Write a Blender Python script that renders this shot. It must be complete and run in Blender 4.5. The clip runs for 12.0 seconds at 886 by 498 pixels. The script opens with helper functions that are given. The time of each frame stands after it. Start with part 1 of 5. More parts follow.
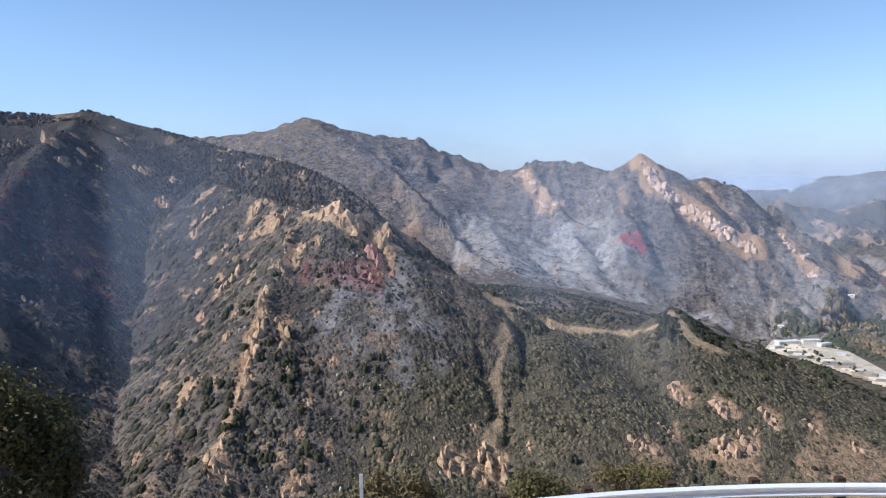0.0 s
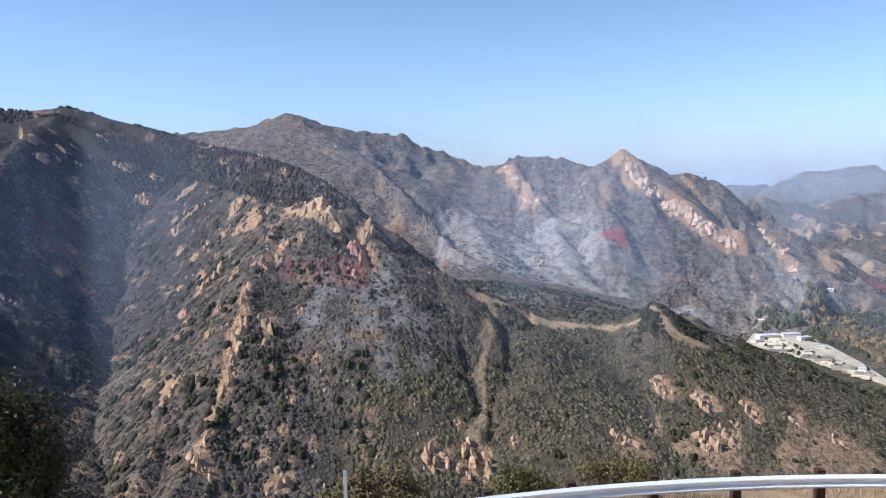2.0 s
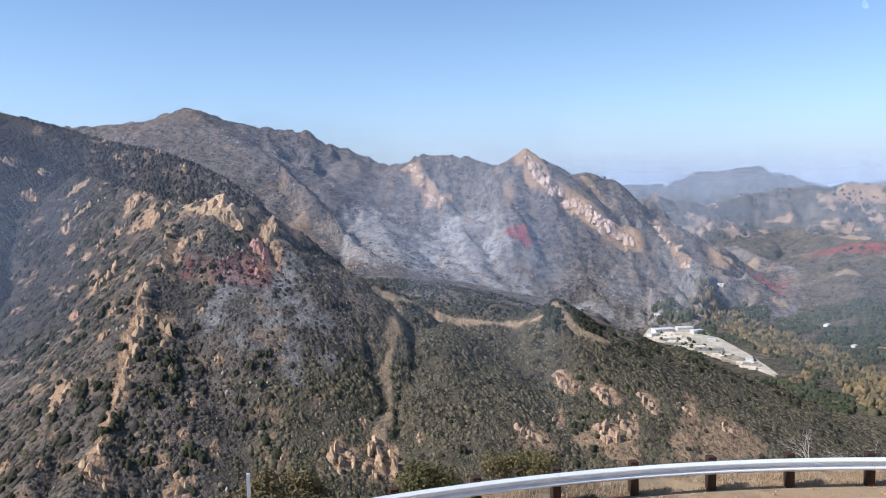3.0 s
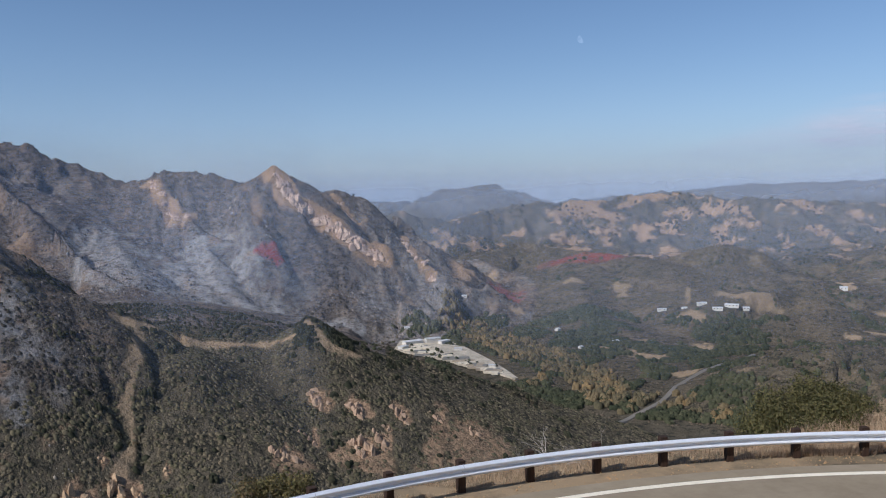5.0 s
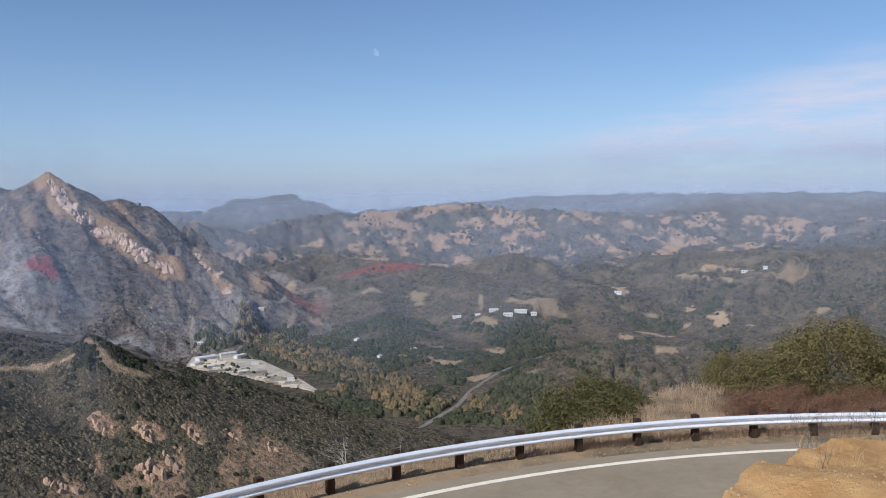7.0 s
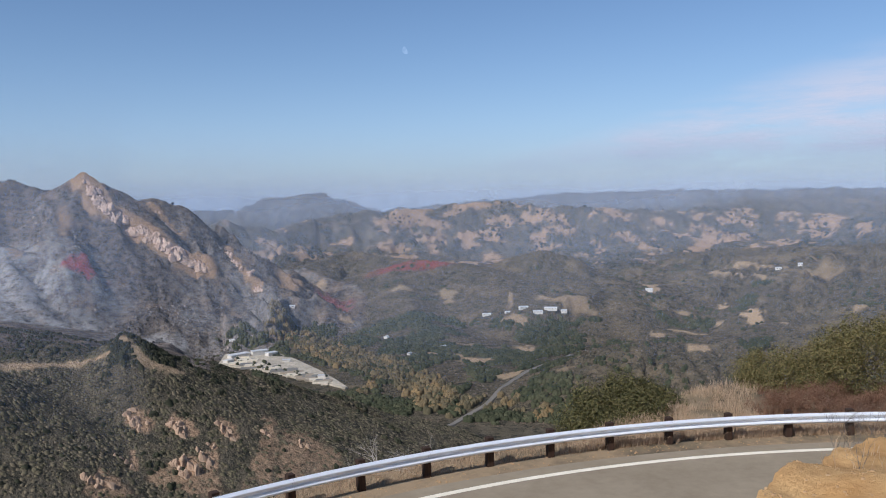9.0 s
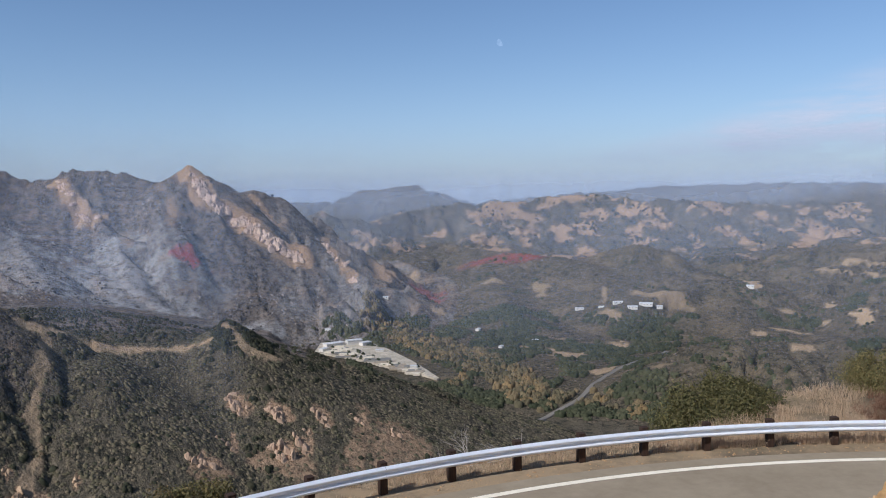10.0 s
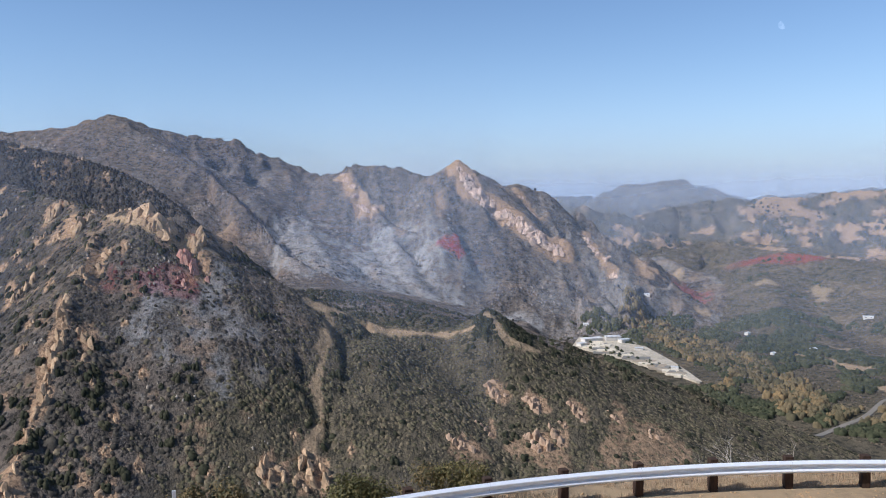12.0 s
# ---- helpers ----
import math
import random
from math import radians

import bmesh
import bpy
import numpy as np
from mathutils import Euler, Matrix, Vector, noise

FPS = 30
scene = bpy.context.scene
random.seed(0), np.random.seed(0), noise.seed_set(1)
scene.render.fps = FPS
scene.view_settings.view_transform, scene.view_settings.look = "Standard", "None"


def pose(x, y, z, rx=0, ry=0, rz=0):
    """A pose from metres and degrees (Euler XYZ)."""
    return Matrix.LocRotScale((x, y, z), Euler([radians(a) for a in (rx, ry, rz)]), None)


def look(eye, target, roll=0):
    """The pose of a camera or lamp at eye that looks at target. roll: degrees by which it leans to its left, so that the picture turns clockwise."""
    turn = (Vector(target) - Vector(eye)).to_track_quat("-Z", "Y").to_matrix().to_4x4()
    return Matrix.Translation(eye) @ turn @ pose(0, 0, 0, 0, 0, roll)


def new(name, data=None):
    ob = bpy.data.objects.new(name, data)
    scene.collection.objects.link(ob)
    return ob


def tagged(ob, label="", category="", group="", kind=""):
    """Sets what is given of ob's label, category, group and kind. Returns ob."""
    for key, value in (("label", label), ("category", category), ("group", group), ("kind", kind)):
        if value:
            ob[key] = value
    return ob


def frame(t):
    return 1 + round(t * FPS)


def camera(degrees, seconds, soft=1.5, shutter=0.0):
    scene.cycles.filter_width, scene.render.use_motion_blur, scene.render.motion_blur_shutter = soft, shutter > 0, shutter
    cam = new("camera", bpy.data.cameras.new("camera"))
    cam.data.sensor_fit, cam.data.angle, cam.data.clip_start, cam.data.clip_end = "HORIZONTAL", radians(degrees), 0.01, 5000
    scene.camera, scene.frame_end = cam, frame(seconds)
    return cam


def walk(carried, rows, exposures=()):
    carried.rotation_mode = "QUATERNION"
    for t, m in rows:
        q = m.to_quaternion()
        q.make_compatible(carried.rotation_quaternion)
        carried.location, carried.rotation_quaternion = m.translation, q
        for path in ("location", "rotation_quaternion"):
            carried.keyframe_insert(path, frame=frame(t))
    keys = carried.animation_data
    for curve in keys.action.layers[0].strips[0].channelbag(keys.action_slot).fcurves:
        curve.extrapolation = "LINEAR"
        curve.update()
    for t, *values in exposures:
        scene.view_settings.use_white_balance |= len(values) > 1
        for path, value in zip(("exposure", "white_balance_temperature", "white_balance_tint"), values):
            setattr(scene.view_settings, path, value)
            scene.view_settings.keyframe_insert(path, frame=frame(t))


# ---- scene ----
EYE = 7.4
cam = camera(57.0, 12.0, soft=1.05)
# seconds, yaw, pitch, roll: the camera turns on one spot on top of the bank above the road
WAY = [
    (0.0, -0.08, -4.15, 1.15),
    (0.5, -0.11, -4.37, 1.07),
    (1.0, 0.01, -4.68, 0.67),
    (1.5, -0.30, -4.51, 0.82),
    (2.0, -1.28, -4.46, 1.29),
    (2.5, -3.63, -4.66, 1.21),
    (3.0, -7.90, -4.73, 0.93),
    (3.2, -9.66, -4.69, 1.02),
    (4.0, -16.52, -4.25, 0.97),
    (4.8, -23.71, -3.81, 0.96),
    (5.0, -25.32, -3.82, 1.05),
    (5.5, -30.31, -3.84, 0.85),
    (6.0, -33.95, -3.73, 0.62),
    (6.5, -36.92, -3.56, 0.56),
    (7.0, -39.42, -3.31, 0.71),
    (7.2, -40.48, -3.22, 0.86),
    (8.0, -42.33, -3.12, 1.11),
    (8.8, -39.19, -3.37, 1.17),
    (9.0, -37.37, -3.44, 1.03),
    (9.5, -34.00, -3.65, 1.13),
    (10.0, -30.85, -3.84, 0.87),
    (10.5, -26.27, -3.79, 0.66),
    (11.0, -20.82, -3.86, 0.44),
    (11.5, -16.14, -3.96, 0.36),
    (12.0, -12.64, -4.04, 0.52),
]
GAIN = [(0.0, 0.46, 5640, 12), (2.5, 0.50, 5640, 12), (3.0, 0.43, 5640, 12), (5.0, -0.28, 5640, 12), (5.5, -0.36, 5640, 12), (6.5, -0.2, 5640, 12), (7.2, -0.12, 5640, 12), (9.0, -0.17, 5640, 12), (10.5, -0.16, 5640, 12), (11.0, -0.1, 5640, 12), (11.5, -0.05, 5640, 12), (12.0, 0.16, 5640, 12)]
walk(cam, [(t, pose(0, 0, EYE, 90 + pitch, roll, yaw)) for t, yaw, pitch, roll in WAY], GAIN)

# ---- light: a clear, smoky morning, the sun to the left ----
SUN_AZ, SUN_EL = -98.0, 40.0
world = bpy.data.worlds.new("world")
scene.world = world
world.use_nodes = True
wn, wl = world.node_tree.nodes, world.node_tree.links
sky = wn.new("ShaderNodeTexSky")
sky.sky_type = "NISHITA"
sky.sun_disc = False
sky.sun_elevation = radians(SUN_EL)
sky.sun_rotation = radians(SUN_AZ)
sky.altitude = 300
sky.air_density, sky.dust_density, sky.ozone_density = 1.0, 0.25, 2.5
wn["Background"].inputs["Strength"].default_value = 0.10
wl.new(sky.outputs["Color"], wn["Background"].inputs["Color"])
sun = new("sun", bpy.data.lights.new("sun", "SUN"))
sun.data.energy, sun.data.angle, sun.data.color = 5.0, radians(0.6), (1.0, 0.93, 0.83)
_sa, _se = radians(SUN_AZ), radians(SUN_EL)
sun_way = Vector((math.sin(_sa) * math.cos(_se), math.cos(_sa) * math.cos(_se), math.sin(_se)))
sun.matrix_world = look(sun_way * 300, (0, 0, 0))

# ---- materials ----
def nodes_of(name, rough=0.9):
    m = bpy.data.materials.new(name)
    m.use_nodes = True
    n, l = m.node_tree.nodes, m.node_tree.links
    b = n["Principled BSDF"]
    b.inputs["Roughness"].default_value = rough
    b.inputs["Specular IOR Level"].default_value = 0.2
    return m, n, l, b


def mixrgb(n, l, fac, a, b, mode="MIX"):
    m = n.new("ShaderNodeMix")
    m.data_type, m.blend_type = "RGBA", mode
    for key, v in ((0, fac), (6, a), (7, b)):
        if isinstance(v, bpy.types.NodeSocket):
            l.new(v, m.inputs[key])
        else:
            m.inputs[key].default_value = v if key == 0 else (*v, 1)
    return m.outputs[2]


def noise_tex(n, l, scale, detail=4, rough=0.6, stretch=None, seed=0.0, kind="noise"):
    c = n.new("ShaderNodeTexCoord")
    mp = n.new("ShaderNodeMapping")
    mp.inputs["Location"].default_value = (seed * 13.7, seed * 7.1, seed * 3.3)
    if stretch:
        mp.inputs["Scale"].default_value = stretch
    l.new(c.outputs["Object"], mp.inputs["Vector"])
    t = n.new("ShaderNodeTexVoronoi" if kind == "voronoi" else "ShaderNodeTexNoise")
    t.inputs["Scale"].default_value = scale
    if kind != "voronoi":
        t.inputs["Detail"].default_value, t.inputs["Roughness"].default_value = detail, rough
    l.new(mp.outputs["Vector"], t.inputs["Vector"])
    return t.outputs["Distance"] if kind == "voronoi" else t.outputs["Fac"]


def ramp(n, l, v, lo, hi, a=0.0, b=1.0):
    r = n.new("ShaderNodeMapRange")
    r.inputs["From Min"].default_value, r.inputs["From Max"].default_value = lo, hi
    r.inputs["To Min"].default_value, r.inputs["To Max"].default_value = a, b
    l.new(v, r.inputs["Value"])
    return r.outputs["Result"]


def maths(n, l, op, a, b=0.5):
    m = n.new("ShaderNodeMath")
    m.operation = op
    for i, v in enumerate((a, b)):
        if isinstance(v, bpy.types.NodeSocket):
            l.new(v, m.inputs[i])
        else:
            m.inputs[i].default_value = v
    return m.outputs[0]


def attr(n, name):
    a = n.new("ShaderNodeAttribute")
    a.attribute_name = name
    return a.outputs["Fac"]


def bump(n, l, b, height, strength=0.4, distance=0.1):
    u = n.new("ShaderNodeBump")
    u.inputs["Strength"].default_value, u.inputs["Distance"].default_value = strength, distance
    l.new(height, u.inputs["Height"])
    l.new(u.outputs["Normal"], b.inputs["Normal"])


def plain(name, c1, c2, scale, rough=0.9, bumpy=0.3, dist=0.02, metal=0.0, island=0.0, stretch=None):
    """Two tones broken up at two scales, with relief; island: how far pieces differ."""
    m, n, l, b = nodes_of(name, rough)
    b.inputs["Metallic"].default_value = metal
    big = noise_tex(n, l, scale, 5, 0.65, stretch)
    small = noise_tex(n, l, scale * 7, 4, 0.7, stretch, 3)
    f = maths(n, l, "ADD", maths(n, l, "MULTIPLY", big, 0.65), maths(n, l, "MULTIPLY", small, 0.35))
    col = mixrgb(n, l, ramp(n, l, f, 0.33, 0.67), c1, c2)
    if island:
        g = n.new("ShaderNodeNewGeometry")
        hs = n.new("ShaderNodeHueSaturation")
        l.new(ramp(n, l, g.outputs["Random Per Island"], 0, 1, 1 - island, 1 + island), hs.inputs["Value"])
        l.new(ramp(n, l, g.outputs["Random Per Island"], 0, 1, 0.5 + 0.04 * island, 0.5 - 0.04 * island), hs.inputs["Hue"])
        l.new(col, hs.inputs["Color"])
        col = hs.outputs["Color"]
    l.new(col, b.inputs["Base Color"])
    if bumpy:
        bump(n, l, b, f, bumpy, dist)
    return m


def ground_material():
    m, n, l, b = nodes_of("hillside", 0.95)
    b.inputs["Specular IOR Level"].default_value = 0.05
    n1 = noise_tex(n, l, 0.012, 6, 0.65)
    n2 = noise_tex(n, l, 0.06, 6, 0.7, seed=2)
    n3 = noise_tex(n, l, 0.35, 5, 0.75, seed=5)
    n4 = noise_tex(n, l, 0.15, 5, 0.7, seed=8)
    # living brush over dry soil
    brush = mixrgb(n, l, ramp(n, l, n2, 0.35, 0.65), (0.10, 0.084, 0.056), (0.145, 0.118, 0.08))
    brush = mixrgb(n, l, ramp(n, l, noise_tex(n, l, 0.11, 4, 0.8, seed=11), 0.5, 0.58), brush, (0.048, 0.044, 0.032))
    brush = mixrgb(n, l, ramp(n, l, n3, 0.58, 0.70), brush, (0.22, 0.172, 0.115))
    # burnt slopes: charcoal, brown earth and pale ash
    burnt = mixrgb(n, l, ramp(n, l, n2, 0.35, 0.7), (0.098, 0.083, 0.071), (0.235, 0.185, 0.145))
    burnt = mixrgb(n, l, ramp(n, l, noise_tex(n, l, 0.13, 5, 0.8, seed=12), 0.5, 0.57), burnt, (0.05, 0.043, 0.04))
    burnt = mixrgb(n, l, ramp(n, l, n4, 0.55, 0.75), burnt, (0.28, 0.255, 0.225))
    # darker burnt ground: char, and shade put into the colour of upper left slopes
    burnt_dim = mixrgb(n, l, ramp(n, l, n3, 0.35, 0.7), (0.045, 0.04, 0.036), (0.11, 0.093, 0.078))
    burnt = mixrgb(n, l, attr(n, "char_shade"), burnt, burnt_dim)
    col = mixrgb(n, l, attr(n, "burn"), brush, burnt)
    ash = maths(n, l, "MULTIPLY", attr(n, "ash"), ramp(n, l, maths(n, l, "ADD", n2, n3), 0.82, 1.12))
    col = mixrgb(n, l, ash, col, (0.40, 0.38, 0.355))
    dry = maths(n, l, "MULTIPLY", attr(n, "dry"), ramp(n, l, maths(n, l, "ADD", n4, n3), 0.8, 1.12))
    col = mixrgb(n, l, dry, col, (0.34, 0.245, 0.145))
    rock = mixrgb(n, l, ramp(n, l, n3, 0.35, 0.65), (0.27, 0.17, 0.1), (0.46, 0.305, 0.185))
    rk = maths(n, l, "MULTIPLY", attr(n, "rock"), ramp(n, l, maths(n, l, "ADD", n4, n3), 0.78, 1.0))
    col = mixrgb(n, l, rk, col, rock)
    col = mixrgb(n, l, maths(n, l, "MULTIPLY", attr(n, "red"), ramp(n, l, maths(n, l, "ADD", n2, n3), 0.75, 1.1, 0.2, 0.75)), col, (0.36, 0.06, 0.06))
    track = mixrgb(n, l, ramp(n, l, n3, 0.3, 0.7), (0.36, 0.245, 0.14), (0.50, 0.36, 0.22))
    worn = maths(n, l, "MULTIPLY", attr(n, "track"), ramp(n, l, maths(n, l, "ADD", n4, n3), 0.74, 0.94, 0.45, 1.2))
    col = mixrgb(n, l, worn, col, track)
    soil = mixrgb(n, l, ramp(n, l, noise_tex(n, l, 1.3, 6, 0.7, seed=4), 0.35, 0.65), (0.44, 0.243, 0.092), (0.66, 0.408, 0.175))
    col = mixrgb(n, l, attr(n, "soil"), col, soil)
    l.new(col, b.inputs["Base Color"])
    far_off = maths(n, l, "SUBTRACT", 1.0, attr(n, "close"))
    relief = maths(n, l, "ADD", n3, maths(n, l, "ADD", maths(n, l, "MULTIPLY", n4, 3.0), maths(n, l, "MULTIPLY", n2, 5.0)))
    fine = maths(n, l, "MULTIPLY", noise_tex(n, l, 6.0, 6, 0.75, seed=6), 0.05)
    bump(n, l, b, maths(n, l, "ADD", maths(n, l, "MULTIPLY", relief, far_off), fine), 0.8, 1.3)
    return m


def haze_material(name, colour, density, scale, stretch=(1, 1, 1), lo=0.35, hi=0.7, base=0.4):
    """Smoke or distance haze as a tinted sheet: lets most light through, scatters the rest; its density lies in the
    mesh.
    """
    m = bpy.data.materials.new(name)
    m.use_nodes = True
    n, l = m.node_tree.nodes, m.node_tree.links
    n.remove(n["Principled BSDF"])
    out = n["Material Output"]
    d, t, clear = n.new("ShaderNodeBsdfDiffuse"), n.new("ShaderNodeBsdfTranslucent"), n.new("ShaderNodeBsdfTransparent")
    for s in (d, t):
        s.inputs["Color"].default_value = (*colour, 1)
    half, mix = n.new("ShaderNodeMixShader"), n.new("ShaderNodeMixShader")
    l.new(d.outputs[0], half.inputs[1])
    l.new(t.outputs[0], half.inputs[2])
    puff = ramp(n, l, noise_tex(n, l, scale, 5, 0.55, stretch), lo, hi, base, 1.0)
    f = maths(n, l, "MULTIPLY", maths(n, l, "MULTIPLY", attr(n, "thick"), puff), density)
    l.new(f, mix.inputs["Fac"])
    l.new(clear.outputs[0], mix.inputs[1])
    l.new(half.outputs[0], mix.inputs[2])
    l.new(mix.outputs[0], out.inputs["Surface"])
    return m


HILL = ground_material()

# ---- terrain ----
def lattice(ix, iy, seed):
    v = (ix.astype(np.int64) * 374761393 + iy.astype(np.int64) * 668265263 + seed * 1274126177) & 0x7FFFFFFF
    v = ((v ^ (v >> 13)) * 1103515245) & 0x7FFFFFFF
    v = ((v ^ (v >> 16)) * 12345677) & 0x7FFFFFFF
    return (v & 0xFFFF) / 32767.5 - 1.0


def vnoise(x, y, seed=0):
    ix, iy = np.floor(x), np.floor(y)
    fx, fy = x - ix, y - iy
    fx, fy = fx * fx * (3 - 2 * fx), fy * fy * (3 - 2 * fy)
    a = lattice(ix, iy, seed) * (1 - fx) + lattice(ix + 1, iy, seed) * fx
    b = lattice(ix, iy + 1, seed) * (1 - fx) + lattice(ix + 1, iy + 1, seed) * fx
    return a * (1 - fy) + b * fy


def fbm(x, y, octaves=4, seed=0, gain=0.5):
    total, amp, norm = 0.0, 1.0, 0.0
    for o in range(octaves):
        total = total + amp * vnoise(x, y, seed + o * 31)
        norm += amp
        x, y, amp = x * 2.03 + 5.2, y * 2.03 + 1.3, amp * gain
    return total / norm


def sstep(a, b, x):
    t = np.clip((x - a) / (b - a), 0, 1)
    return t * t * (3 - 2 * t)


def polar(az, dist, el=0.0):
    """A place by its bearing, its distance and its angle over the level of the look-out."""
    a = math.radians(az)
    return dist * math.sin(a), dist * math.cos(a), EYE + dist * math.tan(math.radians(el))


VALLEY = -243.0
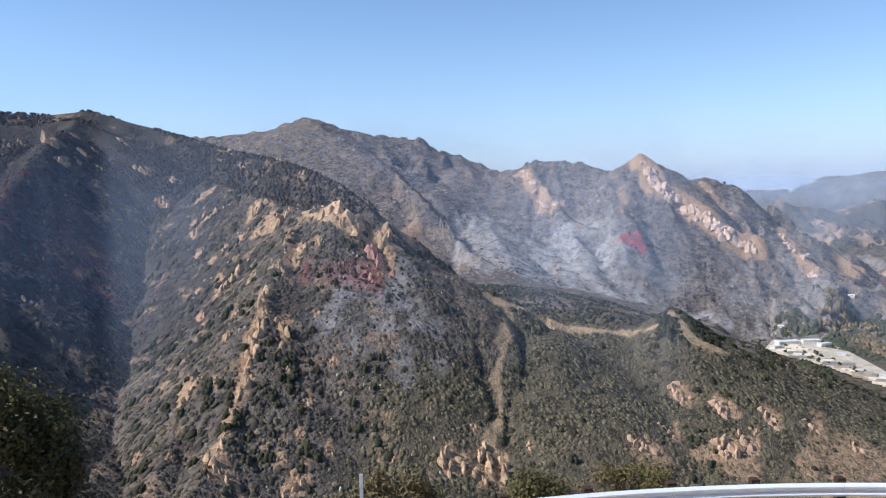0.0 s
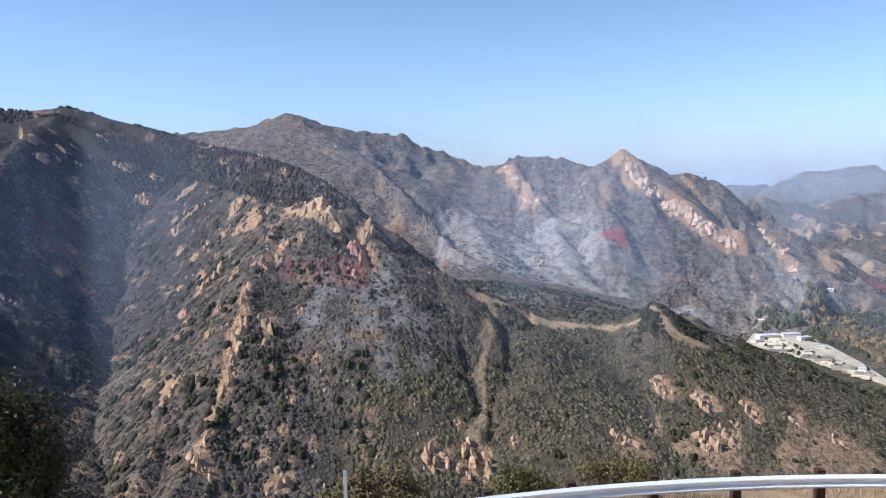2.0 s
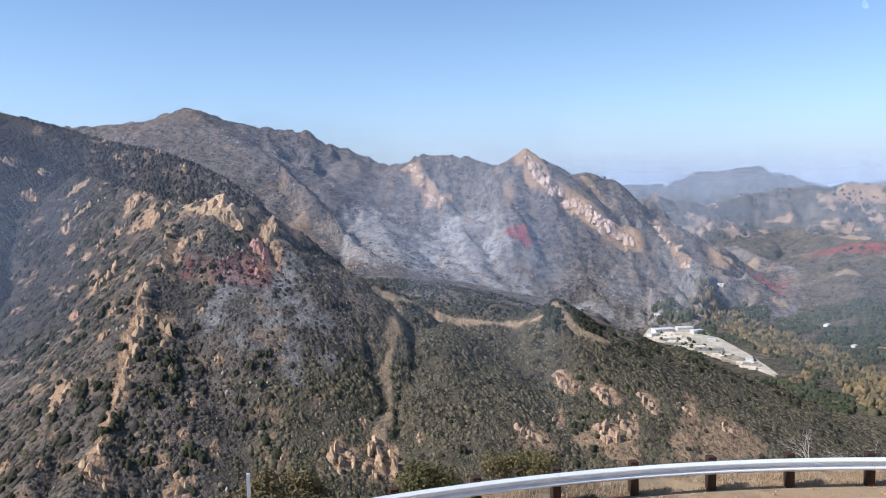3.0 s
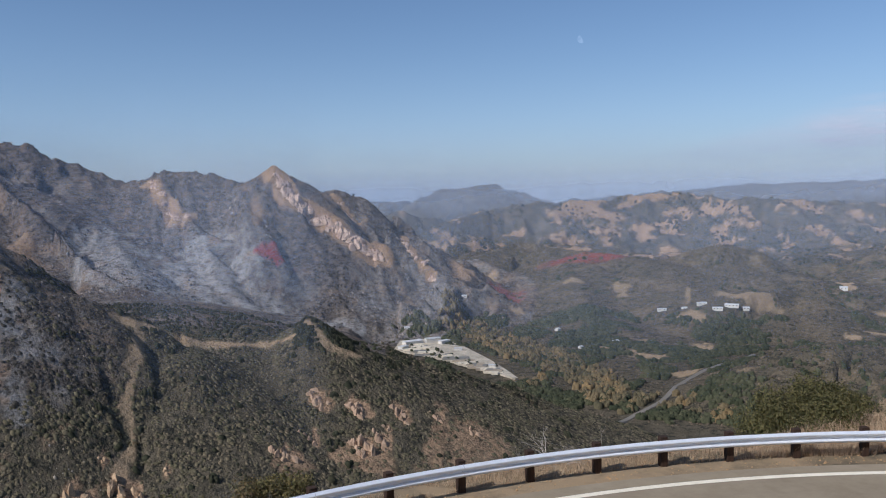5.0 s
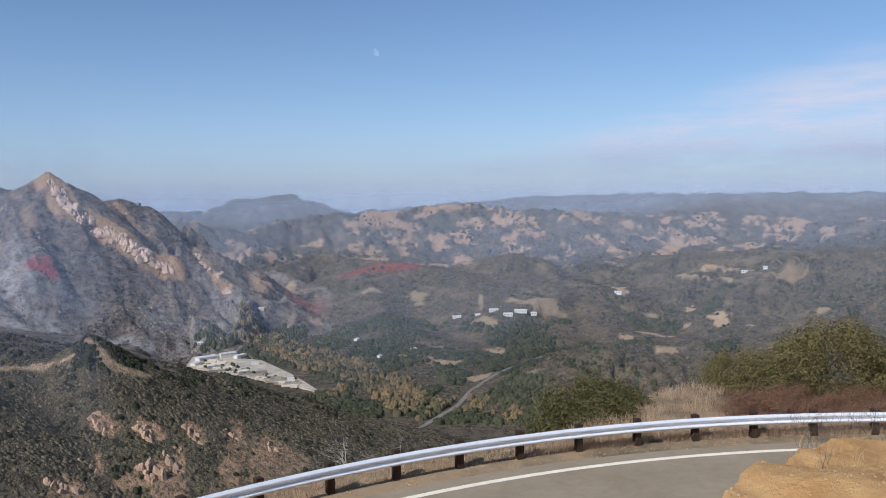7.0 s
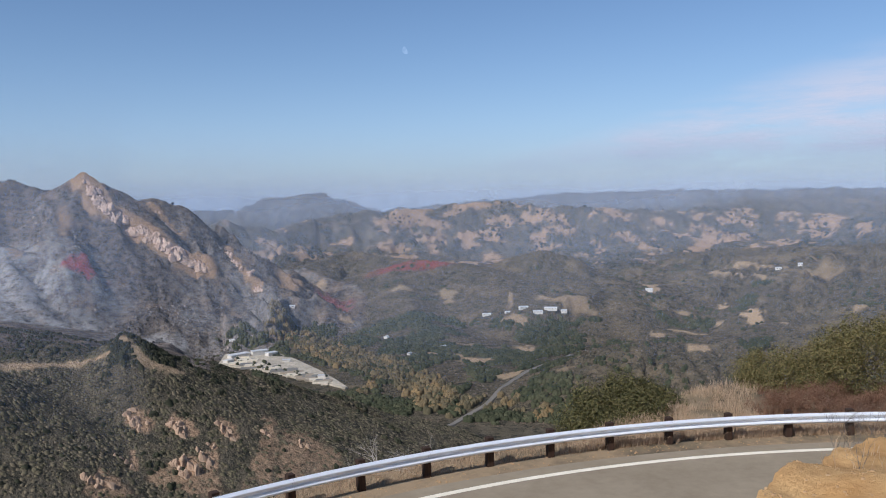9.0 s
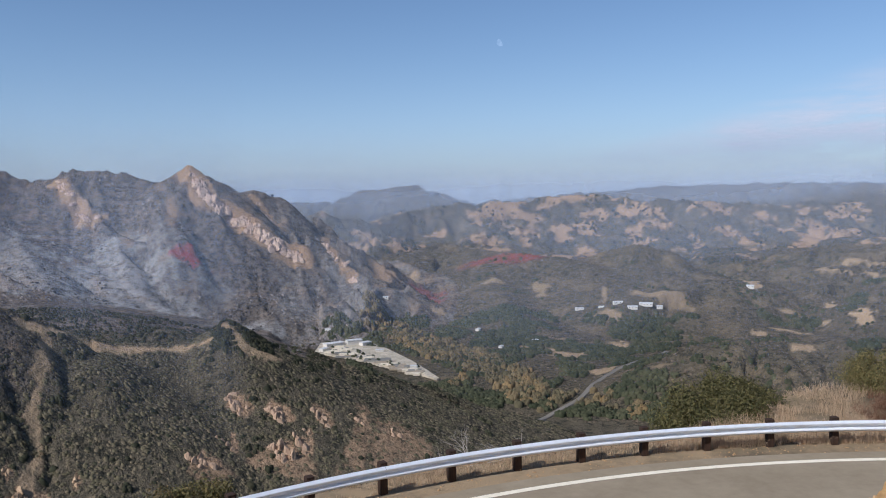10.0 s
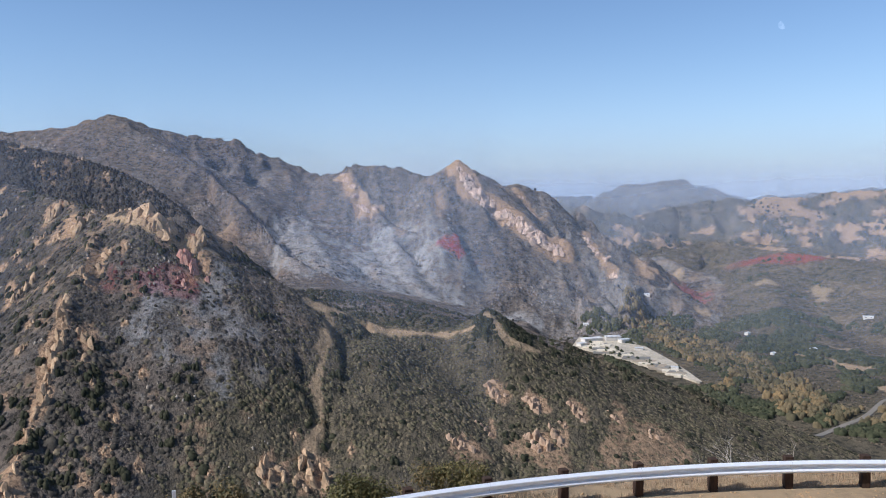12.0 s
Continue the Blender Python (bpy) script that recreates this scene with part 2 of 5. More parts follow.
# crest lines: bearing, distance, angle over the look-out's level, fall of the flanks
RIDGES = {
    "near": (7, 36, [(-16, 800, 1.0, .9), (-12.5, 690, -.3, .9), (-9.7, 620, -1.3, .8), (-7.2, 598, -.95, .78), (-4.1, 586, -2.9, .8),
                     (-1.8, 580, -4.6, .78), (.6, 576, -5.9, .7), (3.4, 580, -7.2, .58), (5.7, 590, -8.6, .5), (8.5, 602, -9.4, .46),
                     (11.6, 612, -9.6, .45), (14, 618, -9.5, .45), (16.5, 624, -9.9, .44), (19.4, 640, -10.9, .43),
                     (23.3, 665, -11.6, .42), (28.8, 700, -13.3, .4), (33.7, 740, -15.4, .38), (36, 760, -17, .36)]),
    "knob": (2, 20, [(14.2, 618, -9.3, .55), (15.0, 617, -8.75, .6), (15.8, 616, -8.3, .7), (16.3, 614, -8.8, .65), (17.1, 610, -9.55, .6), (18.7, 608, -10.5, .55)]),
    "fan": (7, 30, [(-14.6, 760, .2, .7), (-14.9, 680, -3.0, .68), (-15.5, 590, -7.0, .66), (-16.5, 530, -10.4, .64), (-18.0, 470, -14.4, .62), (-20.2, 415, -18.6, .6)]),
    "back": (16, 60, [(-40, 1050, 5.6, .55), (-32, 1050, 5.3, .55), (-28.1, 1060, 5.2, .55), (-25, 1060, 5.2, .55), (-23, 1060, 5.45, .55), (-20, 1050, 4.6, .58),
                      (-17.2, 1030, 3.8, .6), (-14.7, 1000, 3.05, .65), (-11, 960, 2.15, .75), (-8.7, 930, 1.35, .85), (-7.1, 905, .5, .9),
                      (-5.2, 880, -.95, .9), (-3.6, 850, -3, .9), (-2, 820, -5, .9)]),
    "shade": (15, 48, [(-23.7, 985, 5.0, .8), (-25.5, 860, 3.6, .78), (-28, 730, .5, .78), (-31, 610, -3, .78), (-35, 510, -6, .76), (-42, 400, -9, .72)]),
    "left": (12, 60, [(-23.7, 985, 5.0, .55), (-26.3, 960, 4.4, .55), (-30, 940, 4.8, .55), (-36, 900, 5.5, .55)]),
    "mount": (42, 95, [(-24, 2250, 3.7, .36), (-16.8, 2150, 3.7, .36), (-13.1, 2100, 4.05, .36), (-10.9, 2060, 4.55, .45), (-9.3, 2050, 5.1, .55),
                        (-7.4, 2040, 4.7, .55), (-5.9, 2030, 4.05, .55), (-3.2, 2020, 3.7, .52), (-1.2, 2000, 3.4, .52), (.8, 2000, 2.5, .52),
                        (2.7, 1980, 1.75, .5), (3.8, 1960, 1.0, .5), (5.5, 1900, 1.35, .52)]),
    "peaks": (38, 75, [(3.8, 1960, 1.0, .5), (5.5, 1900, 1.35, .52), (6.6, 1880, 1.85, .55), (8.6, 1870, 1.85, .55), (10.9, 1850, 1.2, .55), (11.8, 1840, .85, .56),
                        (12.8, 1815, 1.5, .6), (13.7, 1800, 2.2, .62), (14.6, 1790, 1.4, .6), (16.5, 1790, .15, .56), (17.8, 1800, .45, .56), (19.7, 1810, 0, .55),
                        (21.1, 1820, -.8, .52), (23.2, 1840, -2.3, .5), (24.8, 1850, -3.95, .48), (26.2, 1860, -5.7, .45)]),
    "spur_a": (26, 70, [(-9.3, 2050, 5.0, .45), (-4, 1800, 1.9, .45), (-1, 1600, -1.0, .42), (2, 1400, -4.6, .4)]),
    "spur_b": (22, 55, [(5.9, 1885, 1.2, .62), (6.6, 1800, -.35, .6), (7.5, 1730, -1.6, .58), (9, 1600, -4, .5), (10, 1430, -7, .4)]),
    "spur_c": (22, 55, [(13.7, 1800, 2.15, .75), (14.6, 1760, .1, .72), (17.9, 1700, -1.7, .7), (20.4, 1690, -3.55, .6), (23.2, 1700, -5.2, .5), (24.9, 1720, -6.4, .45)]),
    "spur_d": (22, 55, [(17.8, 1800, .4, .6), (19.7, 1785, -1.5, .6), (23.2, 1790, -3.9, .5), (24.9, 1800, -5.2, .45)]),
    "spur_e": (22, 60, [(11, 1850, 1.1, .55), (11.5, 1700, -3, .5), (12.5, 1500, -6.4, .42)]),
    "spur_f": (22, 60, [(1.5, 1990, 2.0, .5), (2.5, 1800, -.8, .45), (3.5, 1600, -3.6, .42), (5, 1350, -6.3, .38)]),
    "rib": (5, 30, [(-10.4, 590, -2.6, .74), (-11.6, 550, -5.0, .74), (-12.6, 515, -7.6, .74), (-13.9, 470, -12.6, .72), (-15.5, 430, -16.4, .68), (-18.5, 385, -20.4, .62)]),
    "knoll": (6, 60, [(9.5, 900, -9.2, .35), (11.5, 915, -8.55, .35), (13, 915, -9, .35)]),
    "hill_a": (24, 60, [(25.5, 1950, -5.8, .34), (27.8, 2000, -4.4, .34), (30.5, 2150, -3.4, .34), (32.8, 2050, -3.85, .33), (36, 1900, -4.15, .32), (39.2, 1850, -4.6, .32), (41.2, 1820, -5.7, .32)]),
    "hill_b": (16, 50, [(34, 1900, -4.6, .3), (34.5, 1700, -6.3, .28), (35.5, 1520, -8.2, .25)]),
    "hill_c": (24, 55, [(39.2, 1900, -5.4, .33), (42, 1880, -4.05, .33), (44, 1870, -3.65, .33), (46.3, 1870, -4.1, .33), (49.4, 1900, -5.4, .33)]),
    "hill_d": (26, 70, [(49.4, 2100, -5.3, .3), (52.9, 2150, -4.2, .3), (55.5, 2150, -3.75, .3), (59.1, 2100, -3.4, .28), (62.5, 2050, -3.3, .28), (67.9, 2000, -3.05, .28), (80, 2000, -3, .28)]),
    "hill_e": (28, 80, [(60, 2700, -3.4, .3), (62.5, 2700, -3, .3), (64.2, 2750, -2.4, .3), (65.8, 2750, -1.65, .3), (67.9, 2750, -1.4, .3), (80, 2750, -1.2, .3)]),
    "hill_f": (14, 45, [(45.1, 1000, -13.6, .33), (47.9, 1050, -11.2, .33), (51, 1120, -9.8, .33), (55.5, 1150, -9.95, .33), (59.1, 1180, -8.9, .33), (62.6, 1200, -8.05, .33), (72, 1250, -7.4, .33)]),
    "far_a": (25, 150, [(8, 4300, -.3, .3), (14, 4300, -.2, .3), (18, 4300, -.5, .3), (20.5, 4300, -.35, .3), (22.7, 4300, -.4, .3), (25.3, 4300, .35, .3), (29, 4300, .55, .3), (31, 4300, 0, .3), (32.9, 4300, -.65, .3), (36, 4300, -.8, .3)]),
    "far_b": (30, 130, [(20, 2700, -1.6, .3), (22.3, 2750, -1.2, .3), (25.6, 2900, -1.9, .3), (28.5, 3100, -1.1, .3), (32.1, 3200, -.75, .3), (36.1, 3300, -.7, .3), (38.4, 3400, -.35, .3), (41.6, 3450, -.15, .3),
                        (44, 3400, -.6, .3), (47.9, 3400, -.7, .28), (51.7, 3500, -.9, .28), (55.4, 3600, -.9, .28), (62.5, 3750, -1.25, .28), (80, 3750, -1.3, .28)]),
    "far_c": (14, 130, [(34, 4850, -.5, .2), (40, 4850, -.15, .2), (44, 4850, .2, .2), (47.9, 4850, .33, .2), (55.4, 4850, .38, .2), (67.8, 4850, .28, .2), (82, 4850, .3, .2)]),
}
RAIL_C, RAIL_R = (7.5, -10.7), 28.45


def near_ground(X, Y):
    """The look-out's bank, the road's terrace and the fall behind the guard rail."""
    D, A = np.hypot(X, Y), np.degrees(np.arctan2(X, Y))
    out = np.hypot(X - RAIL_C[0], Y - RAIL_C[1]) - RAIL_R
    edge = np.interp(A, [-60, 40, 55, 58, 60.6, 63.3, 68, 80], [6, 6, 7, 8, 9.7, 12.2, 13.8, 15])
    lump = 0.16 * fbm(X * 1.1, Y * 1.1, 4, 91) + 0.25 * fbm(X * .35, Y * .35, 2, 17)
    bank = 5.8 - .158 * D - 0.9 * np.maximum(0, D - edge) + lump * sstep(3, 7, D)
    road = np.where(out < -8.2, np.maximum(bank, 0), 0.0)
    width = .35 + 5.5 * sstep(46, 57, A)
    fall = np.maximum(0, out - .3 - width)
    verge = sstep(.2, 1.2, out) * (.10 * fbm(X * .9, Y * .9, 3, 23) + .05) + .06 * sstep(44, 56, A) * sstep(.5, 3, out)
    behind = verge - .68 * (np.sqrt(fall * fall + .6) - .775)
    z = np.where(out > 0, behind, road)
    behind_eye = sstep(0, -5, Y) * (out < -8.2)
    return z + (5.8 + .35 * np.hypot(X * .2, Y) * sstep(2, 12, -Y) - z) * behind_eye, out


def stripe(X, Y, line, width, wob=0.0, seed=1):
    pts = [polar(a, d) for a, d in line]
    pad = 1.3 * width + wob
    xs, ys = [p[0] for p in pts], [p[1] for p in pts]
    near = (X > min(xs) - pad) & (X < max(xs) + pad) & (Y > min(ys) - pad) & (Y < max(ys) + pad)
    whole = np.zeros(X.shape)
    if not near.any():
        return whole
    X, Y = X[near], Y[near]
    dist = np.full(X.shape, 1e9)
    for p, q in zip(pts, pts[1:]):
        ux, uy = q[0] - p[0], q[1] - p[1]
        t = np.clip(((X - p[0]) * ux + (Y - p[1]) * uy) / (ux * ux + uy * uy), 0, 1)
        dist = np.minimum(dist, np.hypot(X - p[0] - t * ux, Y - p[1] - t * uy))
    if wob:
        dist = dist + wob * fbm(X / (3 * width), Y / (3 * width), 4, seed)
    whole[near] = sstep(width * 1.15, width * .7, dist)
    return whole


def terrain(X, Y):
    """Height of the land, distance from the crest that rules there, and that crest's index."""
    shape = X.shape
    X, Y = X.ravel().astype(np.float64), Y.ravel().astype(np.float64)
    D = np.hypot(X, Y)
    far = sstep(1700, 4500, D)
    rough = fbm(X / 420, Y / 420, 5, 7)
    base = VALLEY + 105 * sstep(560, 60, X) * sstep(800, 1200, Y) + 110 * far + rough * (10 + 62 * sstep(1100, 2400, D) * sstep(300, 900, X))
    best, crest, ident = base.copy(), np.full(X.shape, 400.0), np.full(X.shape, -1)
    second = np.full(X.shape, -1e4)
    along = np.zeros(X.shape)
    nearest = np.full(X.shape, 1e9)
    amp_of, len_of = [], []
    for k, (name, (amp, length, line)) in enumerate(RIDGES.items()):
        amp_of.append(amp)
        len_of.append(length)
        pts = [(*polar(a, d, e), s) for a, d, e, s in line]
        hb, db, sb, run = np.full(X.shape, -1e4), np.zeros(X.shape), np.zeros(X.shape), 0.0
        for p, q in zip(pts, pts[1:]):
            ux, uy = q[0] - p[0], q[1] - p[1]
            ll = ux * ux + uy * uy
            t = np.clip(((X - p[0]) * ux + (Y - p[1]) * uy) / ll, 0, 1)
            d = np.hypot(X - p[0] - t * ux, Y - p[1] - t * uy)
            w = 2.5 + 0.04 * amp
            h = p[2] + (q[2] - p[2]) * t - (p[3] + (q[3] - p[3]) * t) * (np.sqrt(d * d + w * w) - w)
            up = h > hb
            hb, db, sb = np.where(up, h, hb), np.where(up, d, db), np.where(up, run + t * math.sqrt(ll), sb)
            run += math.sqrt(ll)
        nearest = np.minimum(nearest, db)
        up = hb > best
        second = np.where(up, best, np.maximum(second, hb))
        best, crest, ident, along = np.where(up, hb, best), np.where(up, db, crest), np.where(up, k, ident), np.where(up, sb, along)
    amp = np.array(amp_of + [6.0])[ident]
    length = np.array(len_of + [90.0])[ident]
    lead = sstep(0, 45, best - second)
    warp = 0.5 * fbm(X / 90, Y / 90, 3, 55)
    g1 = 1 - np.minimum(1, 2.4 * np.abs(vnoise(along / length + warp + ident * 9.7, crest / (4.5 * length) + warp, 3)))
    g4 = 1 - np.minimum(1, 2.2 * np.abs(vnoise(along / length * 8.3 + 3 * warp + ident * 3.3, crest / (.7 * length) + warp, 5)))
    g2 = 1 - np.minimum(1, 2.2 * np.abs(vnoise(along / length * 3.1 + 2 * warp + ident * 5.1, crest / (1.6 * length) + warp, 4)))
    cut = np.minimum(1, nearest / (1.1 * length)) * lead
    g3 = np.abs(fbm(X / 38 + warp, Y / 38, 4, 79))
    ribs = .75 * np.minimum(1, 1.9 * np.abs(1 - g1)) + .4 * (1 - g2) + .16 * (1 - g4)
    soft = .85 * g1 + .5 * g2 + .2 * g4 - .3
    h = best - amp * cut * np.where(np.array([v in ("mount", "peaks") or v.startswith("spur") or v.startswith("far") for v in RIDGES] + [False])[ident], ribs, soft)
    stony = np.isin(ident, [k for k, v in enumerate(RIDGES) if v in ("mount", "peaks") or v.startswith("spur")])
    h = h + stony * (cut * (10 * g3 - 2) + 5 * np.minimum(1, nearest / 12) * (g3 - .25))
    h = h + stony * np.exp(-nearest / 30) * 16 * (np.abs(fbm(X / 48, Y / 48, 4, 83, .6)) - .16)
    h = h + 30 * sstep(1500, 2500, D) * (X > 300) * (np.abs(fbm(X / 130, Y / 130, 5, 81, .55)) - .2)
    grain = np.clip(D / 1500, .25, 1.6)
    h = h + grain * (3.5 * fbm(X / 60, Y / 60, 4, 77) + 2.2 * np.abs(fbm(X / 22, Y / 22, 3, 78))) * sstep(200, 420, D)
    h = h + (VALLEY - h) * stripe(X, Y, [(22.8, 1335), (26, 1265), (29.5, 1115)], 90) * (h < VALLEY + 40)
    near, out = near_ground(X, Y)
    h = np.where(D < 420, np.maximum(near, np.where(D < 120, -1e4, h)), h)
    return h.reshape(shape), crest.reshape(shape), ident.reshape(shape)


NAMES = list(RIDGES)


def height(x, y):
    return float(terrain(np.array([x]), np.array([y]))[0][0])


def ellipse(X, Y, az, dist, across, deep, wob=0.35, seed=1):
    """A ragged patch round a place: 1 inside, 0 outside."""
    x, y, _ = polar(az, dist)
    a = math.radians(az)
    whole, near = np.zeros(X.shape), np.hypot(X - x, Y - y) < max(across, deep) * (1.2 + wob)
    if not near.any():
        return whole
    X, Y = X[near], Y[near]
    u, v = (X - x) * math.cos(a) - (Y - y) * math.sin(a), (X - x) * math.sin(a) + (Y - y) * math.cos(a)
    r = np.hypot(u / across, v / deep) + wob * fbm(X / (across * .6), Y / (across * .6), 4, seed)
    whole[near] = sstep(1.1, .75, r)
    return whole


# rock outcrops: bearing, distance, width, height
CRAGS = []
CRAGS += [(-19.8, 890, 9.8, 12.3), (-19.1, 836, 9.3, 9.3), (-18.7, 834, 10.4, 12.7), (-17.0, 710, 6.0, 19.9), (-16.3, 714, 4.5, 17.0), (-13.0, 664, 11.9, 15.6), (-11.8, 622, 12.9, 18.1), (-10.8, 576, 7.2, 9.6), (-16.1, 766, 15.9, 6.4), (-18.0, 890, 16.0, 8.6), (-9.0, 612, 9.3, 4.2), (-8.0, 592, 14.1, 11.6), (-7.1, 582, 10.6, 9.0), (-6.0, 580, 14.6, 13.8), (-4.2, 574, 7.3, 14.7), (-10.5, 556, 10.0, 10.0), (-10.9, 540, 8.2, 12.7), (-9.9, 566, 10.2, 7.1)]
CRAGS += [(-15.5, 586, 5.7, 18.6), (-12.6, 510, 6.4, 16.3), (-12.4, 504, 5.6, 8.3), (-12.9, 492, 8.8, 11.6), (-13.5, 484, 8.0, 10.1), (-13.6, 472, 9.1, 13.1), (-14.0, 460, 8.3, 12.8), (-14.4, 452, 6.9, 8.1), (-14.9, 440, 4.9, 7.3), (-15.5, 432, 5.4, 9.0), (-16.1, 420, 5.8, 7.0), (-11.2, 494, 8.9, 11.6), (-11.4, 484, 6.0, 6.7), (-17.8, 476, 5.3, 11.9), (-18.3, 468, 4.5, 7.8), (-16.8, 568, 5.5, 7.1), (-16.6, 536, 3.7, 3.7), (-4.2, 556, 5.4, 17.7)]
CRAGS += [(-3.6, 554, 4.6, 13.8), (-4.8, 540, 4.5, 9.8), (0.3, 426, 8.7, 11.6), (1.2, 430, 6.5, 7.1), (2.9, 442, 7.2, 8.4), (3.4, 432, 8.8, 13.5), (4.1, 430, 4.7, 13.5), (2.5, 426, 7.5, 8.7), (-10.5, 406, 9.5, 9.5), (-11.4, 402, 7.2, 5.6), (-15.8, 408, 6.8, 9.6), (-15.2, 404, 5.6, 7.8), (-16.5, 404, 5.0, 6.1), (-11.4, 428, 3.6, 3.0), (-11.7, 418, 5.8, 4.6), (-3.7, 426, 4.1, 3.5), (2.1, 456, 3.7, 4.4), (-17.9, 508, 4.9, 2.8)]
CRAGS += [(-22.6, 862, 7.2, 6.0), (-23.3, 872, 6.0, 10.9), (-24.6, 824, 6.8, 12.5), (-20.9, 962, 5.3, 8.0), (-14.5, 990, 6.8, 8.2), (-13.7, 958, 12.0, 5.3), (-11.1, 960, 10.6, 5.3), (-9.7, 930, 9.0, 5.2), (-19.1, 432, 4.2, 2.4), (-21.2, 450, 5.1, 3.2), (-15.1, 646, 4.5, 6.3), (-16.8, 672, 4.8, 8.6), (-13.3, 570, 4.7, 3.9), (-14.4, 616, 3.8, 4.3), (-12.0, 548, 3.8, 4.5), (-8.8, 566, 5.5, 5.5), (-7.9, 478, 4.6, 3.3), (-8.9, 510, 4.2, 3.5)]
CRAGS += [(-27.9, 896, 8.6, 12.3), (-25.2, 848, 8.2, 15.2), (-24.8, 820, 6.8, 9.1), (-23.4, 872, 6.0, 10.9), (-28.6, 520, 6.6, 14.7), (-26.4, 584, 3.3, 15.5), (-19.2, 430, 4.2, 2.4), (-19.3, 496, 5.5, 4.1), (-21.0, 954, 7.9, 10.6), (16.2, 542, 9, 10), (16.7, 538, 10, 9), (18.9, 540, 10, 8), (19.5, 536, 11, 9), (22.0, 546, 9, 8), (22.5, 540, 6, 8), (16.0, 502, 4, 10), (19.2, 498, 9, 10), (19.8, 500, 8, 11)]
CRAGS += [(20.9, 508, 8, 12), (14.0, 476, 8, 9), (14.6, 478, 8, 8), (21.2, 527, 4, 5), (25.0, 552, 4, 9), (27.5, 552, 7, 6), (6.0, 452, 4, 5), (-26.9, 905, 6, 9), (-26.6, 872, 5, 8), (-24.0, 910, 7, 5), (-22.9, 905, 6, 4), (-23.8, 845, 5, 7), (-13.9, 640, 5, 9), (-12.9, 628, 8, 8), (-15.9, 640, 6, 7), (-16.9, 610, 5, 5), (-13.4, 560, 5, 6), (-14.6, 520, 4, 5)]
CRAGS += [(-15.2, 500, 4, 6), (-16.2, 470, 4, 5), (-10.9, 470, 4, 5), (-9.8, 450, 4, 5), (-10.4, 430, 5, 6), (-8.3, 425, 4, 5)]


# rock spines of the mountain: bearing, distance
SPINES = [[(13.75, 1775), (14.3, 1742), (14.75, 1690), (16.1, 1680), (17.2, 1665), (18.3, 1645), (19.4, 1632), (20.9, 1626)],
          [(5.6, 1850), (6.0, 1810), (6.4, 1772), (6.8, 1748), (7.1, 1705), (8.0, 1700)], [(17.7, 1775), (18.5, 1752), (19.4, 1716)],
          [(22.4, 1770), (22.8, 1690), (23.5, 1645), (24.2, 1626), (24.6, 1618)]]
# bare ground in the valley and on its hills: bearing, distance, half width, half depth, how bare
CLEARINGS = [(39.2, 1272, 30, 34, .8), (43, 1370, 17, 28, .8), (41.8, 1160, 18, 22, .75), (36.4, 1308, 12, 14, .7), (30.3, 1562, 15, 8, .6), (45.3, 1625, 62, 28, .5), (42.4, 1540, 26, 16, .55),
             (37.5, 1700, 20, 44, .45), (51.6, 1790, 17, 40, .95), (52.1, 1530, 12, 18, .85), (54, 1575, 34, 7, .75), (54.7, 1128, 16, 12, .8), (39, 1385, 24, 14, .5), (45.9, 1050, 20, 12, .35), (42, 1628, 5, 34, .5),
             (28.6, 1845, 30, 60, .7), (34.2, 1718, 34, 18, .5)]
CLEARINGS += [(58.2, 1660, 17, 32, 1.0), (56.3, 1740, 9, 26, .9), (61.9, 1882, 46, 40, .3), (64.4, 1655, 16, 7, .5), (60.1, 1632, 10, 14, .7), (56, 1635, 9, 12, .7), (53.8, 1678, 18, 8, .6), (34.5, 2300, 16, 60, .6)]
# groves of dark oaks, and of autumn cottonwoods: bearing, distance, half width, half depth
OAK_GROVES = [(28.2, 1290, 22, 70), (24, 1090, 60, 26), (28, 1085, 34, 22), (41.8, 1300, 14, 70), (44.7, 1010, 30, 38), (40, 1165, 22, 46), (44.9, 1470, 56, 55), (49.3, 1380, 56, 60), (53.3, 1400, 46, 64), (42.9, 1235, 12, 60),
              (37.3, 1060, 13, 40), (23.6, 1440, 44, 26), (37.2, 1345, 24, 46), (34.5, 1500, 74, 44), (39.2, 955, 18, 34), (53.6, 1620, 50, 26), (28.4, 1490, 18, 46)]
OAK_GROVES += [(57.9, 1745, 17, 32), (57.5, 1700, 14, 18), (59.7, 1450, 32, 70), (54.6, 1650, 30, 22), (54, 1310, 36, 50), (58.4, 1140, 22, 16), (48, 1250, 40, 60), (58.6, 1830, 18, 22), (46.5, 1545, 40, 20), (31.5, 1400, 26, 50), (33.5, 1330, 24, 36)]
GOLD_GROVES = [(28.1, 1408, 24, 52), (30.4, 1300, 27, 66), (33.2, 1202, 32, 80), (35.6, 1100, 30, 84), (37.4, 975, 17, 56), (40.9, 990, 27, 46), (31.4, 1090, 20, 40), (26.9, 1460, 20, 44), (43.5, 940, 24, 26)]


def grown(X, Y, groves, wob=.6, seed=230):
    """1 inside any of the groves, 0 outside."""
    g = np.zeros(X.shape)
    for az, dist, across, deep in groves:
        g = np.maximum(g, ellipse(X, Y, az, dist, across, deep, wob, seed))
    return g


